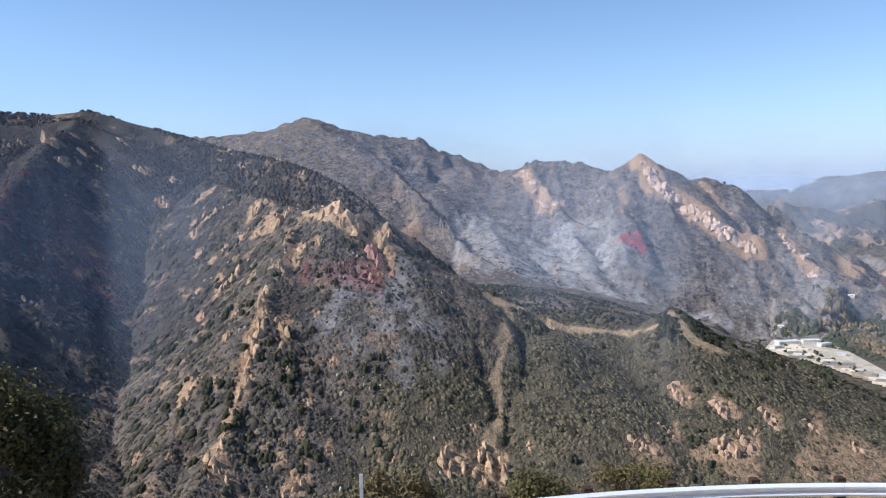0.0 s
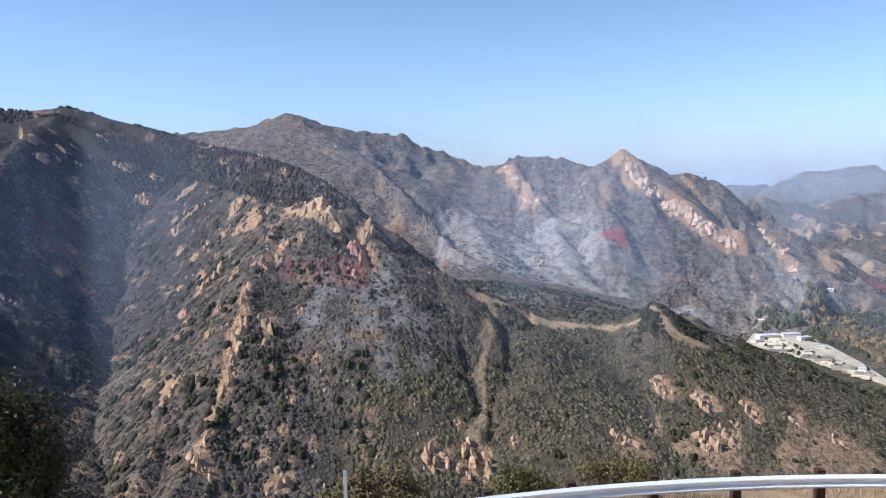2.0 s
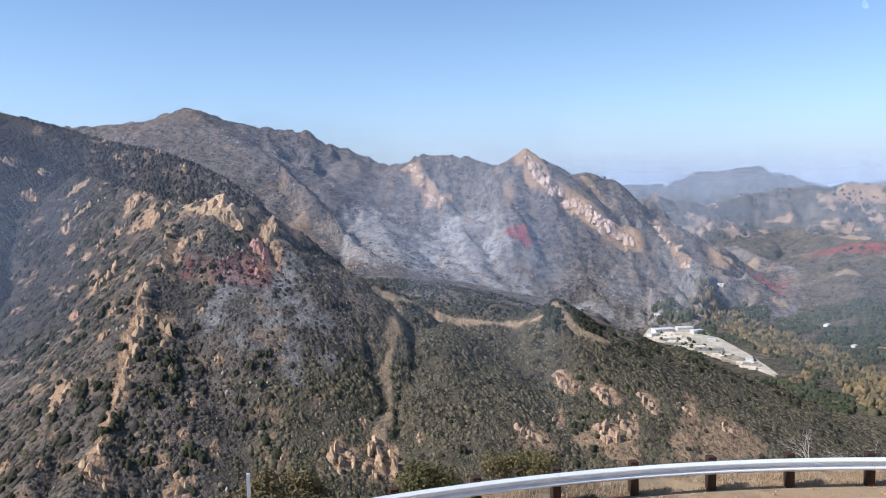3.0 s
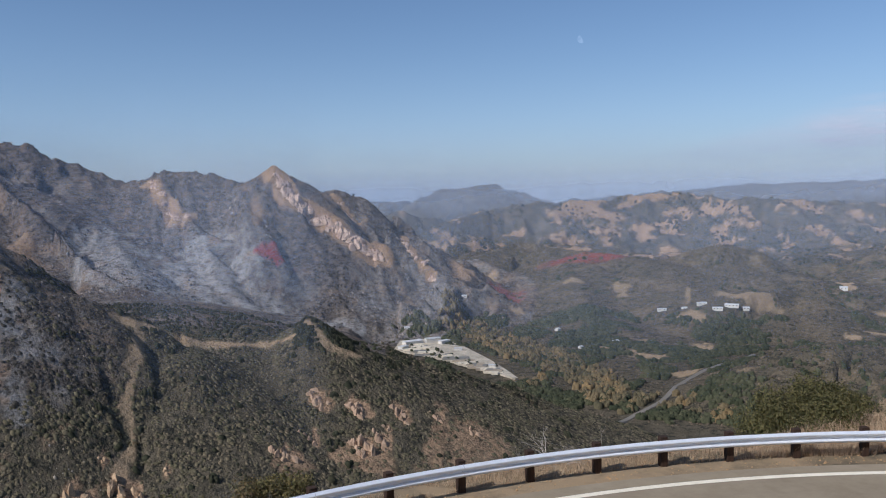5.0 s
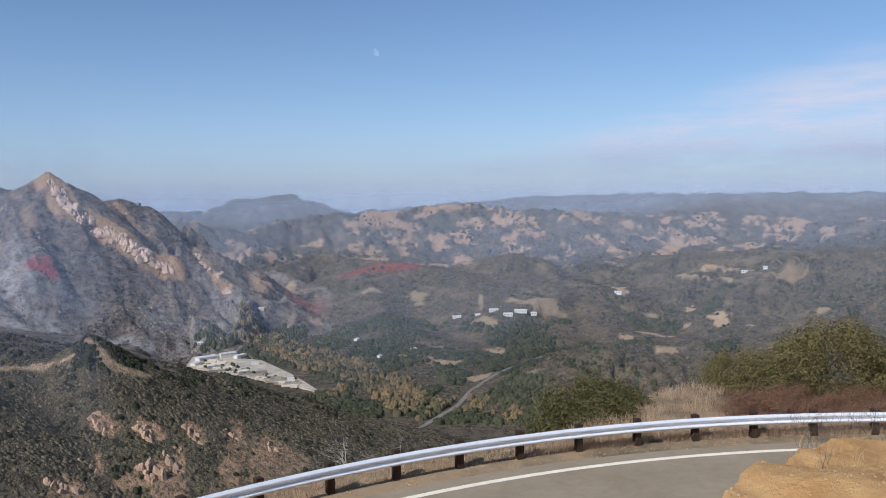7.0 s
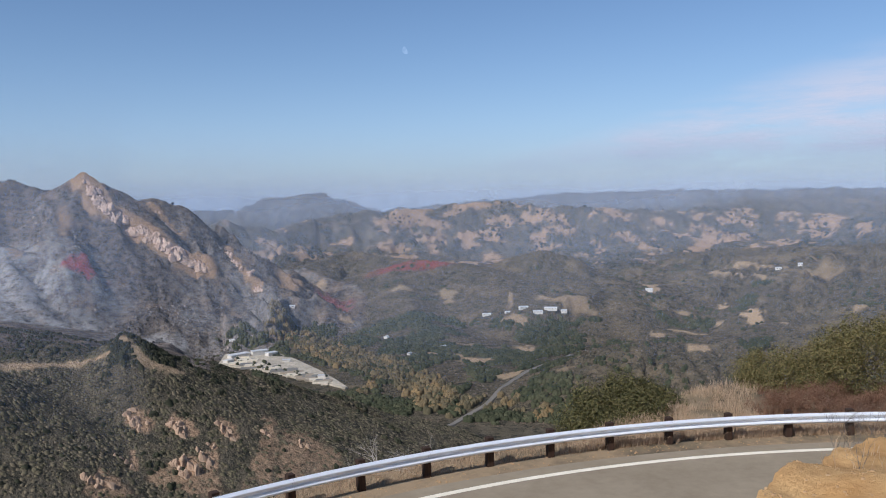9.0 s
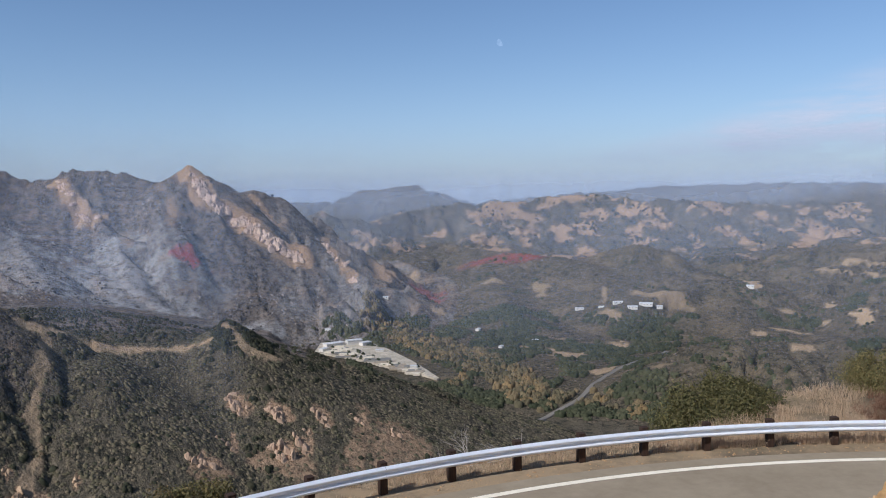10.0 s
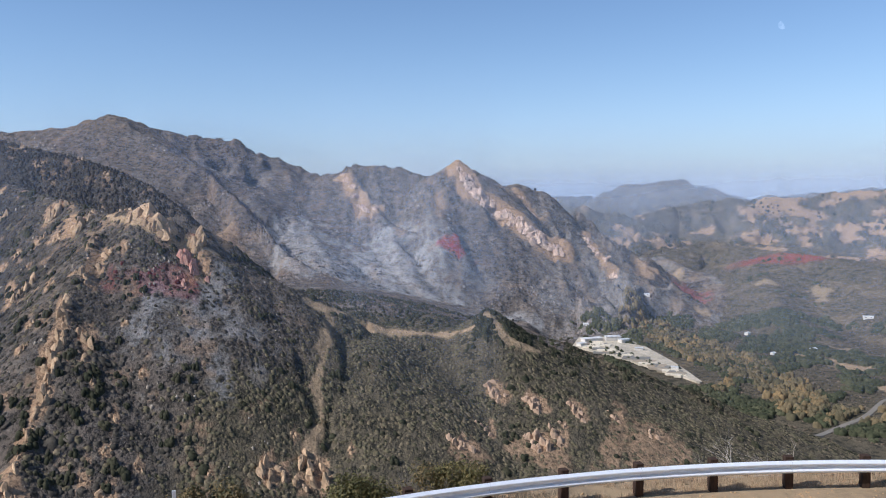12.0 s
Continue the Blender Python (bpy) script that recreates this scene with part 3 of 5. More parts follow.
def masks(X, Y, Z, crest, ident):
    """Where the land is burnt, ashen, bare, dyed by fire retardant, worn to a track, or darkened as if less lit."""
    D, A = np.hypot(X, Y), np.degrees(np.arctan2(X, Y))
    is_in = lambda *names: np.isin(ident, [NAMES.index(k) for k in names])
    wide = fbm(X / 160, Y / 160, 4, 61)
    massif = is_in("mount", "peaks", "spur_a", "spur_b", "spur_c", "spur_d", "spur_e", "spur_f") | ((ident < 0) & (A < 21) & (D > 1120) & (X < 520))
    burn = np.where(massif, 1.0, 0.0)
    burn = np.maximum(burn, is_in("near", "fan", "rib", "back", "shade", "left") * sstep(4, -4, A + 14 * wide + 9 * sstep(545, 465, D) * sstep(-13, -9, A)) * .8)
    ash = np.where(massif, .4 * sstep(-.1, .5, wide + .5 * fbm(X / 45, Y / 45, 3, 62)) * sstep(50, 200, crest), 0)
    for az, dist, across, deep in ((5.5, 1450, 70, 120), (9, 1500, 80, 130), (12, 1420, 70, 60), (18, 1400, 60, 50), (3, 1500, 60, 160)):
        ash = np.maximum(ash, .85 * ellipse(X, Y, az, dist, across, deep, .9, 63))
    ash = np.maximum(ash, .6 * ellipse(X, Y, -5.0, 510, 36, 46, 1.0, 64) * sstep(-.4, .3, fbm(X / 14, Y / 14, 4, 60)))
    # burnt upper slopes on the left, darkened by bearing to look turned from the sun
    char_shade = is_in("near", "fan", "back", "shade", "left") * sstep(-9, -13, A + 6 * wide) * sstep(500, 600, D + 120 * wide)
    red = .5 * ellipse(X, Y, -7.0, 545, 26, 17, 1.0, 65)
    red = np.maximum(red, 1.3 * ellipse(X, Y, 13.4, 1535, 32, 21, .8, 66))
    red = np.maximum(red, .8 * ellipse(X, Y, 36.2, 1890, 120, 45, .5, 67))
    red = np.maximum(red, .22 * ellipse(X, Y, -26, 700, 60, 60, 1.1, 68))
    red = np.maximum(red, .7 * ellipse(X, Y, 29.5, 1700, 40, 60, .7, 69))
    red = np.maximum(red, stripe(X, Y, [(-4.2, 590), (-3.2, 596)], 4))
    rock = np.where(massif, .32, .0) * sstep(.2, .42, fbm(X / 22, Y / 22, 5, 71))
    spine = stripe(X, Y, SPINES[0], 23, 12, 5)
    spine = np.maximum(spine, stripe(X, Y, SPINES[1], 14, 12, 6))
    spine = np.maximum(spine, .8 * stripe(X, Y, SPINES[2], 8, 8, 7))
    spine = np.maximum(spine, .8 * stripe(X, Y, SPINES[3], 9, 10, 4))
    spine = np.maximum(spine, .42 * ellipse(X, Y, 13.8, 1785, 34, 40, .5, 8))
    for az, dist, across, deep in ((9.6, 1610, 14, 20), (-2.2, 1520, 26, 60), (26.5, 1700, 26, 60), (12.4, 1650, 12, 40), (6, 1810, 14, 40)):
        spine = np.maximum(spine, .33 * ellipse(X, Y, az, dist, across, deep, .8, 14))
    rock = np.maximum(rock, 2.2 * spine)
    rock = np.maximum(rock, is_in("near", "fan", "rib", "back", "shade") * .6 * sstep(.22, .42, fbm(X / 11, Y / 11, 4, 72)) * sstep(10, -6, A))
    far = sstep(2100, 2600, D) * sstep(4000, 3850, D) * sstep(20, 26, A)
    rock = np.maximum(rock, far * 1.5 * sstep(.1, .24, fbm(X / 75, Y / 75, 5, 73, .6)))
    dry = sstep(24, 30, A) * sstep(900, 1100, D) * sstep(.16, .34, fbm(X / 36, Y / 36, 5, 74)) * .4
    for az, dist, across, deep, k in ((24.9, 545, 6, 34, 9), (27.6, 552, 18, 26, 10), (24.3, 516, 6, 22, 12), (20.2, 494, 22, 16, 11), (26.3, 520, 9, 26, 13), (14.3, 474, 12, 10, 15)):
        rock = np.maximum(rock, .75 * ellipse(X, Y, az, dist, across, deep, .9, k))
    for k, (az, dist, w, hh) in enumerate(CRAGS):
        x, y, _ = polar(az, dist)
        reach_of = 2.2 * w + 1.5 * hh
        near = (np.abs(X - x) < reach_of) & (np.abs(Y - y) < reach_of)
        if near.any():
            rock[near] = np.maximum(rock[near], 1.3 * ellipse(X[near], Y[near], az, dist + hh * .6, w * .6, hh * .95, .5, k))
    clear_land = np.zeros_like(X)
    for az, dist, across, deep, bare in CLEARINGS:
        clear_land = np.maximum(clear_land, bare * ellipse(X, Y, az, dist, across, deep, .8, 90))
    clear_land = np.maximum(clear_land, .7 * stripe(X, Y, [(49.9, 1900), (50.6, 1855), (51.4, 1815), (51.8, 1770)], 7, 4, 91))
    clear_land = np.maximum(clear_land, .6 * stripe(X, Y, [(58.9, 1865), (57.3, 1905), (55.6, 1930), (57.2, 2002), (59.2, 1995)], 7, 4, 92))
    clear_land = np.maximum(clear_land, .5 * stripe(X, Y, [(59.5, 1965), (61.5, 1958), (63.8, 1950)], 6, 4, 93))
    track = stripe(X, Y, [(-9.7, 616), (-8.2, 590), (-7.2, 579), (-5.7, 577), (-4.6, 578), (-3.7, 575), (-3.0, 576)], 2.4)
    track = np.maximum(track, stripe(X, Y, [(3.0, 570), (3.6, 570), (4.4, 570), (5.2, 575)], 3.6, 4, 3))
    track = np.maximum(track, stripe(X, Y, [(5.6, 582), (7.3, 590), (8.9, 595), (11.6, 602), (13.5, 606), (14.6, 602)], 3.7, 4, 3))
    track = np.maximum(track, .7 * stripe(X, Y, [(15.7, 611), (16.3, 603), (17.0, 592), (18, 592), (19.1, 595)], 3.6, 4, 4))
    track = np.maximum(track, .6 * stripe(X, Y, [(4.5, 572), (4.7, 562), (4.1, 530), (3.9, 512), (3.66, 496), (3.84, 484), (3.5, 464), (3, 452)], 3.3, 6, 5))
    track = np.maximum(track, clear_land)
    out = np.hypot(X - RAIL_C[0], Y - RAIL_C[1]) - RAIL_R
    soil = (out < -7.5) * sstep(60, 40, D)
    dry = np.maximum(dry, 1.1 * sstep(60, 40, D) * (out > -1.2))
    return {"close": sstep(90, 45, D), "burn": burn, "ash": ash, "red": red, "rock": rock, "dry": dry, "track": track, "soil": soil, "char_shade": char_shade}


def grid_mesh(name, X, Y, Z, material, layers, smooth=True):
    rows, cols = X.shape
    me = bpy.data.meshes.new(name)
    me.vertices.add(rows * cols)
    me.vertices.foreach_set("co", np.stack([X, Y, Z], -1).astype(np.float32).ravel())
    i = np.arange(rows * cols).reshape(rows, cols)
    q = np.stack([i[:-1, :-1], i[:-1, 1:], i[1:, 1:], i[1:, :-1]], -1).reshape(-1, 4)
    me.loops.add(q.size)
    me.loops.foreach_set("vertex_index", q.ravel().astype(np.int32))
    me.polygons.add(len(q))
    me.polygons.foreach_set("loop_start", np.arange(0, q.size, 4, dtype=np.int32))
    me.update(calc_edges=True)
    if smooth:
        me.polygons.foreach_set("use_smooth", np.ones(len(q), dtype=bool))
    for key, v in layers.items():
        me.attributes.new(key, "FLOAT", "POINT").data.foreach_set("value", np.broadcast_to(v, X.shape).astype(np.float32).ravel())
    me.materials.append(material)
    me.validate()
    return new(name, me)


bearing = np.radians(np.concatenate([np.arange(-180, -40, 4), np.arange(-40, -32, .5), np.arange(-32, 74, .165), np.arange(74, 86, .6), np.linspace(86, 180, 24)]))
reach = np.concatenate([np.linspace(.02, 5.6, 13), np.linspace(6, 32, 120), np.geomspace(32.6, 330, 60), np.arange(334, 900, 3.9), np.arange(904, 2250, 8.4), np.arange(2260, 4960, 18)])
GX, GY = reach[:, None] * np.sin(bearing)[None], reach[:, None] * np.cos(bearing)[None]
GZ, GC, GI = terrain(GX, GY)
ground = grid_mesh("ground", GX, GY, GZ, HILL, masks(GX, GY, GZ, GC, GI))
tagged(ground, "burnt and brush-covered mountain slopes round a wooded valley", "terrain", kind="structure")

# ---- the road and its guard rail ----
def part(name, bm, material, parent=None, label=""):
    me = bpy.data.meshes.new(name)
    bm.to_mesh(me)
    bm.free()
    if material is not None:
        me.materials.append(material)
    ob = new(name, me)
    ob.parent = parent
    return tagged(ob, label) if label else ob


def ring(r, a):
    """A point on the bend: its radius, and the bearing from the bend's centre."""
    return RAIL_C[0] + r * math.sin(a), RAIL_C[1] + r * math.cos(a)


def sweep(bm, profile, a0, a1, steps, closed=True):
    """Sweeps (radius, height) points along the bend."""
    loops = []
    for i in range(steps + 1):
        a = a0 + (a1 - a0) * i / steps
        loops.append([bm.verts.new((*ring(r, a), z)) for r, z in profile])
    k = len(profile)
    for p, q in zip(loops, loops[1:]):
        for j in range(k if closed else k - 1):
            bm.faces.new((p[j], p[(j + 1) % k], q[(j + 1) % k], q[j]))
    if closed:
        bm.faces.new(loops[0][::-1])
        bm.faces.new(loops[-1])
    bmesh.ops.recalc_face_normals(bm, faces=bm.faces)
    return bm


ASPHALT = plain("asphalt", (0.24, 0.188, 0.122), (0.335, 0.268, 0.18), 0.5, 0.85, 0.25, 0.01)
LINE = plain("road_paint", (0.74, 0.65, 0.48), (0.92, 0.83, 0.66), 3.0, 0.6, 0.2, 0.002)
ZINC = plain("galvanised_steel", (0.80, 0.81, 0.83), (0.92, 0.93, 0.95), 4.0, 0.4, 0.05, 0.002, metal=0.3)
POST = plain("creosoted_wood", (0.022, 0.014, 0.010), (0.075, 0.042, 0.026), 6.0, 0.9, 0.5, 0.01, stretch=(1, 1, .15))
A0, A1 = radians(-38), radians(62)
road = part("road", sweep(bmesh.new(), [(20.4, -.3), (20.4, .03), (27.75, .03), (27.9, -.3)], A0, A1, 120), ASPHALT)
tagged(road, "worn grey asphalt road bending along the slope", "road", kind="structure")
edge_line = part("edge_line", sweep(bmesh.new(), [(27.0, .025), (27.0, .034), (27.2, .034), (27.2, .025)], A0, A1, 120), LINE)
tagged(edge_line, "white painted edge line on the asphalt", "road marking", kind="structure")


def guard_rail():
    rail = tagged(new("guard_rail"), "galvanised steel guard rail on dark wooden posts", "guard rail")
    rail.location = (*ring(RAIL_R, 0), 0)
    wave = [(.0, .0), (.01, .012), (.05, .035), (.08, .055), (.083, .07), (.076, .088), (.02, .108), (-.038, .118), (-.038, .194), (.02, .204), (.076, .224), (.083, .237), (.08, .257), (.05, .277), (.01, .30), (.0, .312)]
    prof = [(RAIL_R - .06 - o, .43 + z) for o, z in wave] + [(RAIL_R - .056 - o, .43 + z) for o, z in wave[::-1]]
    step = 1.905 / RAIL_R
    count = int((A1 - A0) / step)
    inv = Matrix.Translation(rail.location).inverted()
    first = radians(10.25) - step * int((radians(10.25) - A0) / step)
    k = 0
    while first + (k + 2) * step < A1:
        a = first + k * step
        bm = sweep(bmesh.new(), prof, a, a + 2 * step - .00012, 8)
        bm.transform(inv)
        part("beam", bm, ZINC, rail)
        k += 2
    post = None
    for k in range(count):
        a = first + k * step
        m = inv @ Matrix.Translation((*ring(RAIL_R + .12, a), 0)) @ Matrix.Rotation(-a + random.uniform(-.05, .05), 4, "Z")
        if post is None:
            bm = bmesh.new()
            bmesh.ops.create_cube(bm, size=1, matrix=Matrix.Translation((0, 0, .19)) @ Matrix.Diagonal((.2, .2, 1.24, 1)))
            bmesh.ops.bevel(bm, geom=bm.edges, offset=.012, segments=1, affect="EDGES")
            post = part("post", bm, POST, rail)
            bm = bmesh.new()
            bmesh.ops.create_cube(bm, size=1, matrix=Matrix.Translation((0, -.085, .58)) @ Matrix.Diagonal((.15, .1, .34, 1)))
            bmesh.ops.bevel(bm, geom=bm.edges, offset=.008, segments=1, affect="EDGES")
            block = part("block", bm, POST, rail)
            post.matrix_local = block.matrix_local = m
        else:
            for o in (post, block):
                c = o.copy()
                scene.collection.objects.link(c)
                c.matrix_local = m
    return rail


guard_rail()

# ---- smoke and haze sheets over the land ----
def veil(name, dist, az0, az1, top, density, material, label, lean=0.0, lift=12, fade=90, category="smoke"):
    """A thin sheet of smoke or haze tint, leaning back, that fades out towards the ground and upwards."""
    az = np.radians(np.arange(az0, az1 + .01, .5))
    zs = np.linspace(0, 1, 60)[:, None]
    H = terrain(dist * np.sin(az), dist * np.cos(az))[0][None]
    rise = zs * np.maximum(top - H - lift, 5)
    Z = H + lift + rise
    X, Y = (dist + lean * rise) * np.sin(az), (dist + lean * rise) * np.cos(az)
    over = Z - terrain(X, Y)[0]
    d = sstep(0, fade, over) * sstep(1.0, .55, zs)
    d = d * sstep(0, 3, np.degrees(az) - az0)[None] * sstep(0, 3, az1 - np.degrees(az))[None] * density
    ob = grid_mesh(name, X, Y, Z, material, {"thick": d})
    return tagged(ob, label, category, kind="stuff")


# aerial haze put into blue tinted sheets that pale the land behind them
HAZE = haze_material("haze_tint", (.52, .63, .83), 1.0, .003, (1, 1, 2.0), .3, .75, .85)
WISPS = haze_material("smoke_wisps", (.78, .82, .90), 1.0, .006, (1, 1, 1.6), .42, .72, .1)
veil("smoke_haze", 470, -36, 18, 120, .14, HAZE, "sheet of blue haze tint over the gully", .8, 10, 80)
# extra sheet added to lift the dark shade of the gully
veil("smoke_haze", 435, -38, -15, 60, .10, HAZE, "sheet of blue haze tint lightening a shaded gully", .7, 8, 70)
veil("smoke_haze", 950, -8, 76, 120, .15, HAZE, "sheet of blue haze tint over the valley", 1.2, 10, 120)
veil("smoke_haze", 1180, -14, 27, 200, .11, WISPS, "wisps of white smoke over burnt slopes", 1.7, 5, 70)
veil("smoke_haze", 2280, 14, 78, 90, .18, HAZE, "blue haze over distant hills", 1.2, 10, 110)
veil("smoke_haze", 3650, 14, 80, 150, .38, HAZE, "blue haze before the farthest hills", 1.0, 10, 140)


def glow_material(name, low, high, scale, stretch, lo, hi, base):
    """The far sky's own light through haze or cloud, for the backdrop alone."""
    m = bpy.data.materials.new(name)
    m.use_nodes = True
    n, l = m.node_tree.nodes, m.node_tree.links
    n.remove(n["Principled BSDF"])
    e, clear, mix = n.new("ShaderNodeEmission"), n.new("ShaderNodeBsdfTransparent"), n.new("ShaderNodeMixShader")
    t = noise_tex(n, l, scale, 6, .58, stretch)
    l.new(mixrgb(n, l, attr(n, "tone"), low, high), e.inputs["Color"])
    l.new(maths(n, l, "MULTIPLY", attr(n, "thick"), ramp(n, l, t, lo, hi, base, 1.0)), mix.inputs["Fac"])
    l.new(clear.outputs[0], mix.inputs[1])
    l.new(e.outputs[0], mix.inputs[2])
    l.new(mix.outputs[0], n["Material Output"].inputs["Surface"])
    return m


def far_sheet(name, dist, az0, az1, thick, tone, material, label, category):
    """A curved sheet at the edge of sight; thick(az, el) gives how dense it is there."""
    az, el = np.meshgrid(np.arange(az0, az1 + .1, 1.0), np.concatenate([np.arange(-3, 16, .4), np.arange(16, 40, 2)]))
    a = np.radians(az)
    ob = grid_mesh(name, dist * np.sin(a), dist * np.cos(a), EYE + dist * np.tan(np.radians(el)), material, {"thick": thick(az, el), "tone": tone(az, el)})
    return tagged(ob, label, category, kind="structure")


HORIZON = glow_material("horizon_haze", (.35, .42, .54), (.42, .55, .80), .0008, (1, 1, 4.0), .3, .7, .85)
CLOUD = glow_material("cloud", (.42, .46, .58), (.72, .71, .77), .0014, (1, 1, 6.0), .34, .58, .1)
far_sheet("backdrop", 4930, -60, 100, lambda az, el: .92 * np.exp(-np.maximum(el, 0) / 4.5), lambda az, el: sstep(0, 6, el), HORIZON, "pale blue haze along the horizon", "haze")
far_sheet("backdrop", 4915, 10, 100, lambda az, el: .92 * sstep(28, 56, az) * sstep(1.0, 3.2, el) * sstep(2.0 + 8.0 * sstep(34, 72, az), .6 + 5.5 * sstep(34, 72, az), el - .5), lambda az, el: sstep(1.5, 5, el), CLOUD, "long pinkish white cloud bank over the horizon", "cloud")

# ---- rocks, brush and trees on the slopes ----
def rock_material():
    m, n, l, b = nodes_of("sandstone", 0.9)
    big, small = noise_tex(n, l, .22, 6, .7), noise_tex(n, l, 1.3, 5, .7, seed=3)
    f = maths(n, l, "ADD", maths(n, l, "MULTIPLY", big, .5), maths(n, l, "MULTIPLY", small, .5))
    col = mixrgb(n, l, ramp(n, l, f, .36, .62), (.33, .205, .115), (.60, .425, .26))
    col = mixrgb(n, l, ramp(n, l, noise_tex(n, l, .5, 5, .7, seed=9), .60, .70), col, (.12, .09, .07))
    o = n.new("ShaderNodeObjectInfo")
    hs = n.new("ShaderNodeHueSaturation")
    l.new(ramp(n, l, o.outputs["Random"], 0, 1, .78, 1.12), hs.inputs["Value"])
    l.new(col, hs.inputs["Color"])
    l.new(hs.outputs["Color"], b.inputs["Base Color"])
    bump(n, l, b, f, .8, .6)
    return m


ROCK = rock_material()
SALMON = plain("salmon_rock", (.40, .275, .195), (.68, .495, .365), .05, .9, .6, 1.0)
REDROCK = plain("red_rock", (.29, .185, .112), (.53, .372, .25), .25, .9, .8, .6)
STAINED = plain("retardant_on_rock", (.44, .20, .15), (.60, .36, .26), .4, .9, .5, .3)


def crag(bm, x, y, z, w, h, rng, lean=0.0, level=2):
    """One block of rock: a lump cut off by joint planes, so that it has faces and edges."""
    made = bmesh.ops.create_icosphere(bm, subdivisions=level, radius=1.0)["verts"]
    turn, sq = rng.uniform(0, 6.28), rng.uniform(.6, 1.0)
    ph = Vector((rng.uniform(0, 90), rng.uniform(0, 90), rng.uniform(0, 90)))
    planes = []
    for _ in range(9):
        a = rng.uniform(0, 6.28)
        planes.append((Vector((math.cos(a), math.sin(a), rng.uniform(-.25, .55))).normalized(), rng.uniform(.45, .8)))
    planes.append((Vector((rng.uniform(-.5, .5), rng.uniform(-.5, .5), 1)).normalized(), rng.uniform(.6, .9)))
    c, s = math.cos(turn), math.sin(turn)
    for v in made:
        p = v.co * (1.1 + .3 * noise.noise(v.co * 1.7 + ph))
        for nrm, off in planes:
            k = p.dot(nrm) - off
            if k > 0:
                p = p - nrm * k * .92
        p = p + v.co * (.12 * noise.noise(v.co * 4 + ph) + .1 * noise.noise(v.co * 9 + ph))
        up = max(0.0, p.z)
        p.x, p.y = p.x * (1.12 - .5 * up), p.y * (1.12 - .5 * up)
        px, py = p.x * w * .62, p.y * w * .62 * sq
        v.co = (x + px * c - py * s + lean * up * h * .3, y + px * s + py * c, z + (p.z * h * 1.25 if p.z > 0 else p.z * h * .5))


def outcrop(az, dist, w, h, seed, material=None, name="rock_outcrop"):
    """Rock breaking through the slope: many joint-bounded blocks stepped up the hill, or stacked where it is a pinnacle."""
    rng = random.Random(seed)
    x, y, _ = polar(az, dist)
    zs = terrain(np.array([x, x + 4, x - 4, x, x]), np.array([y, y, y, y + 4, y - 4]))[0]
    z, gx, gy = zs[0], (zs[1] - zs[2]) / 8, (zs[3] - zs[4]) / 8
    steep = max(.25, math.hypot(gx, gy))
    ux, uy = gx / steep, gy / steep
    ob = new(name)
    ob.location = (x, y, z)
    run = h / (steep + .25)
    slabby = w * h > 75 and h < 1.3 * w
    count = max(4, min(15, int(w * h / 14)))
    for k in range(count):
        up = (k + rng.uniform(.1, .9)) / count
        lean = rng.uniform(-.5, .5)
        side = rng.uniform(-.4, .4) * w * (1 - .35 * abs(up - .45))
        size = (w * h) ** .5 * (rng.uniform(.5, .9) if slabby else rng.uniform(.36, .7))
        tall = size * (rng.uniform(.4, .7) if slabby else rng.uniform(.45, .8) * (1.35 if h > 1.3 * w else 1))
        px, py = ux * run * up - uy * side, uy * run * up + ux * side
        lift = gx * px + gy * py - (.55 if slabby else .32) * tall
        bm = bmesh.new()
        crag(bm, px, py, lift, size, tall, rng, lean, 3 if size > 7 and y < 1000 else 2)
        part("boulder", bm, material or ROCK, ob)
    return ob


for i, (az, dist, w, h) in enumerate(CRAGS):
    w, h = w * (1.2 if h > 1.7 * w else 1.0) * (.85 if az < -9.5 else 1), h * (.92 if az < -9.5 else 1)
    dyed = (-17.2 < az < -16.5 and 500 < dist < 570) or (-5 < az < -3 and 510 < dist < 570)
    ob = outcrop(az, dist, w, h, 100 + i, STAINED if dyed else REDROCK if az > 13 else ROCK)
    if dyed:
        tagged(ob, "sandstone outcrop dyed pink by fire retardant", "rock", "outcrops on the slope")
    elif h > 1.6 * w:
        tagged(ob, "tall pale sandstone pinnacle standing in burnt brush", "rock", "outcrops on the slope")
    elif az < 2:
        tagged(ob, "weathered tan sandstone outcrop among burnt brush", "rock", "outcrops on the slope")
    else:
        tagged(ob, "reddish tan rock face among grey-green brush", "rock", "outcrops on the slope")


for k, line in enumerate(SPINES):
    rng = random.Random(900 + k)
    for (a0, d0), (a1, d1) in zip(line, line[1:]):
        steps = max(2, int(math.dist(polar(a0, d0)[:2], polar(a1, d1)[:2]) / (8 if k == 0 else 12)))
        for i in range(steps):
            t = (i + rng.random()) / steps
            ob = outcrop(a0 + (a1 - a0) * t, d0 + (d1 - d0) * t - rng.uniform(0, 10), (rng.uniform(26, 40) if k == 0 and a0 > 14.2 else rng.uniform(9, 17)), (rng.uniform(9, 13) if k == 0 and a0 > 14.5 else rng.uniform(5, 9)), 1000 + 100 * k + i + int(a0 * 7), SALMON, "rock_spine")
            tagged(ob, "salmon-coloured rock spine on a burnt mountain", "rock", "rock spines of the mountain")


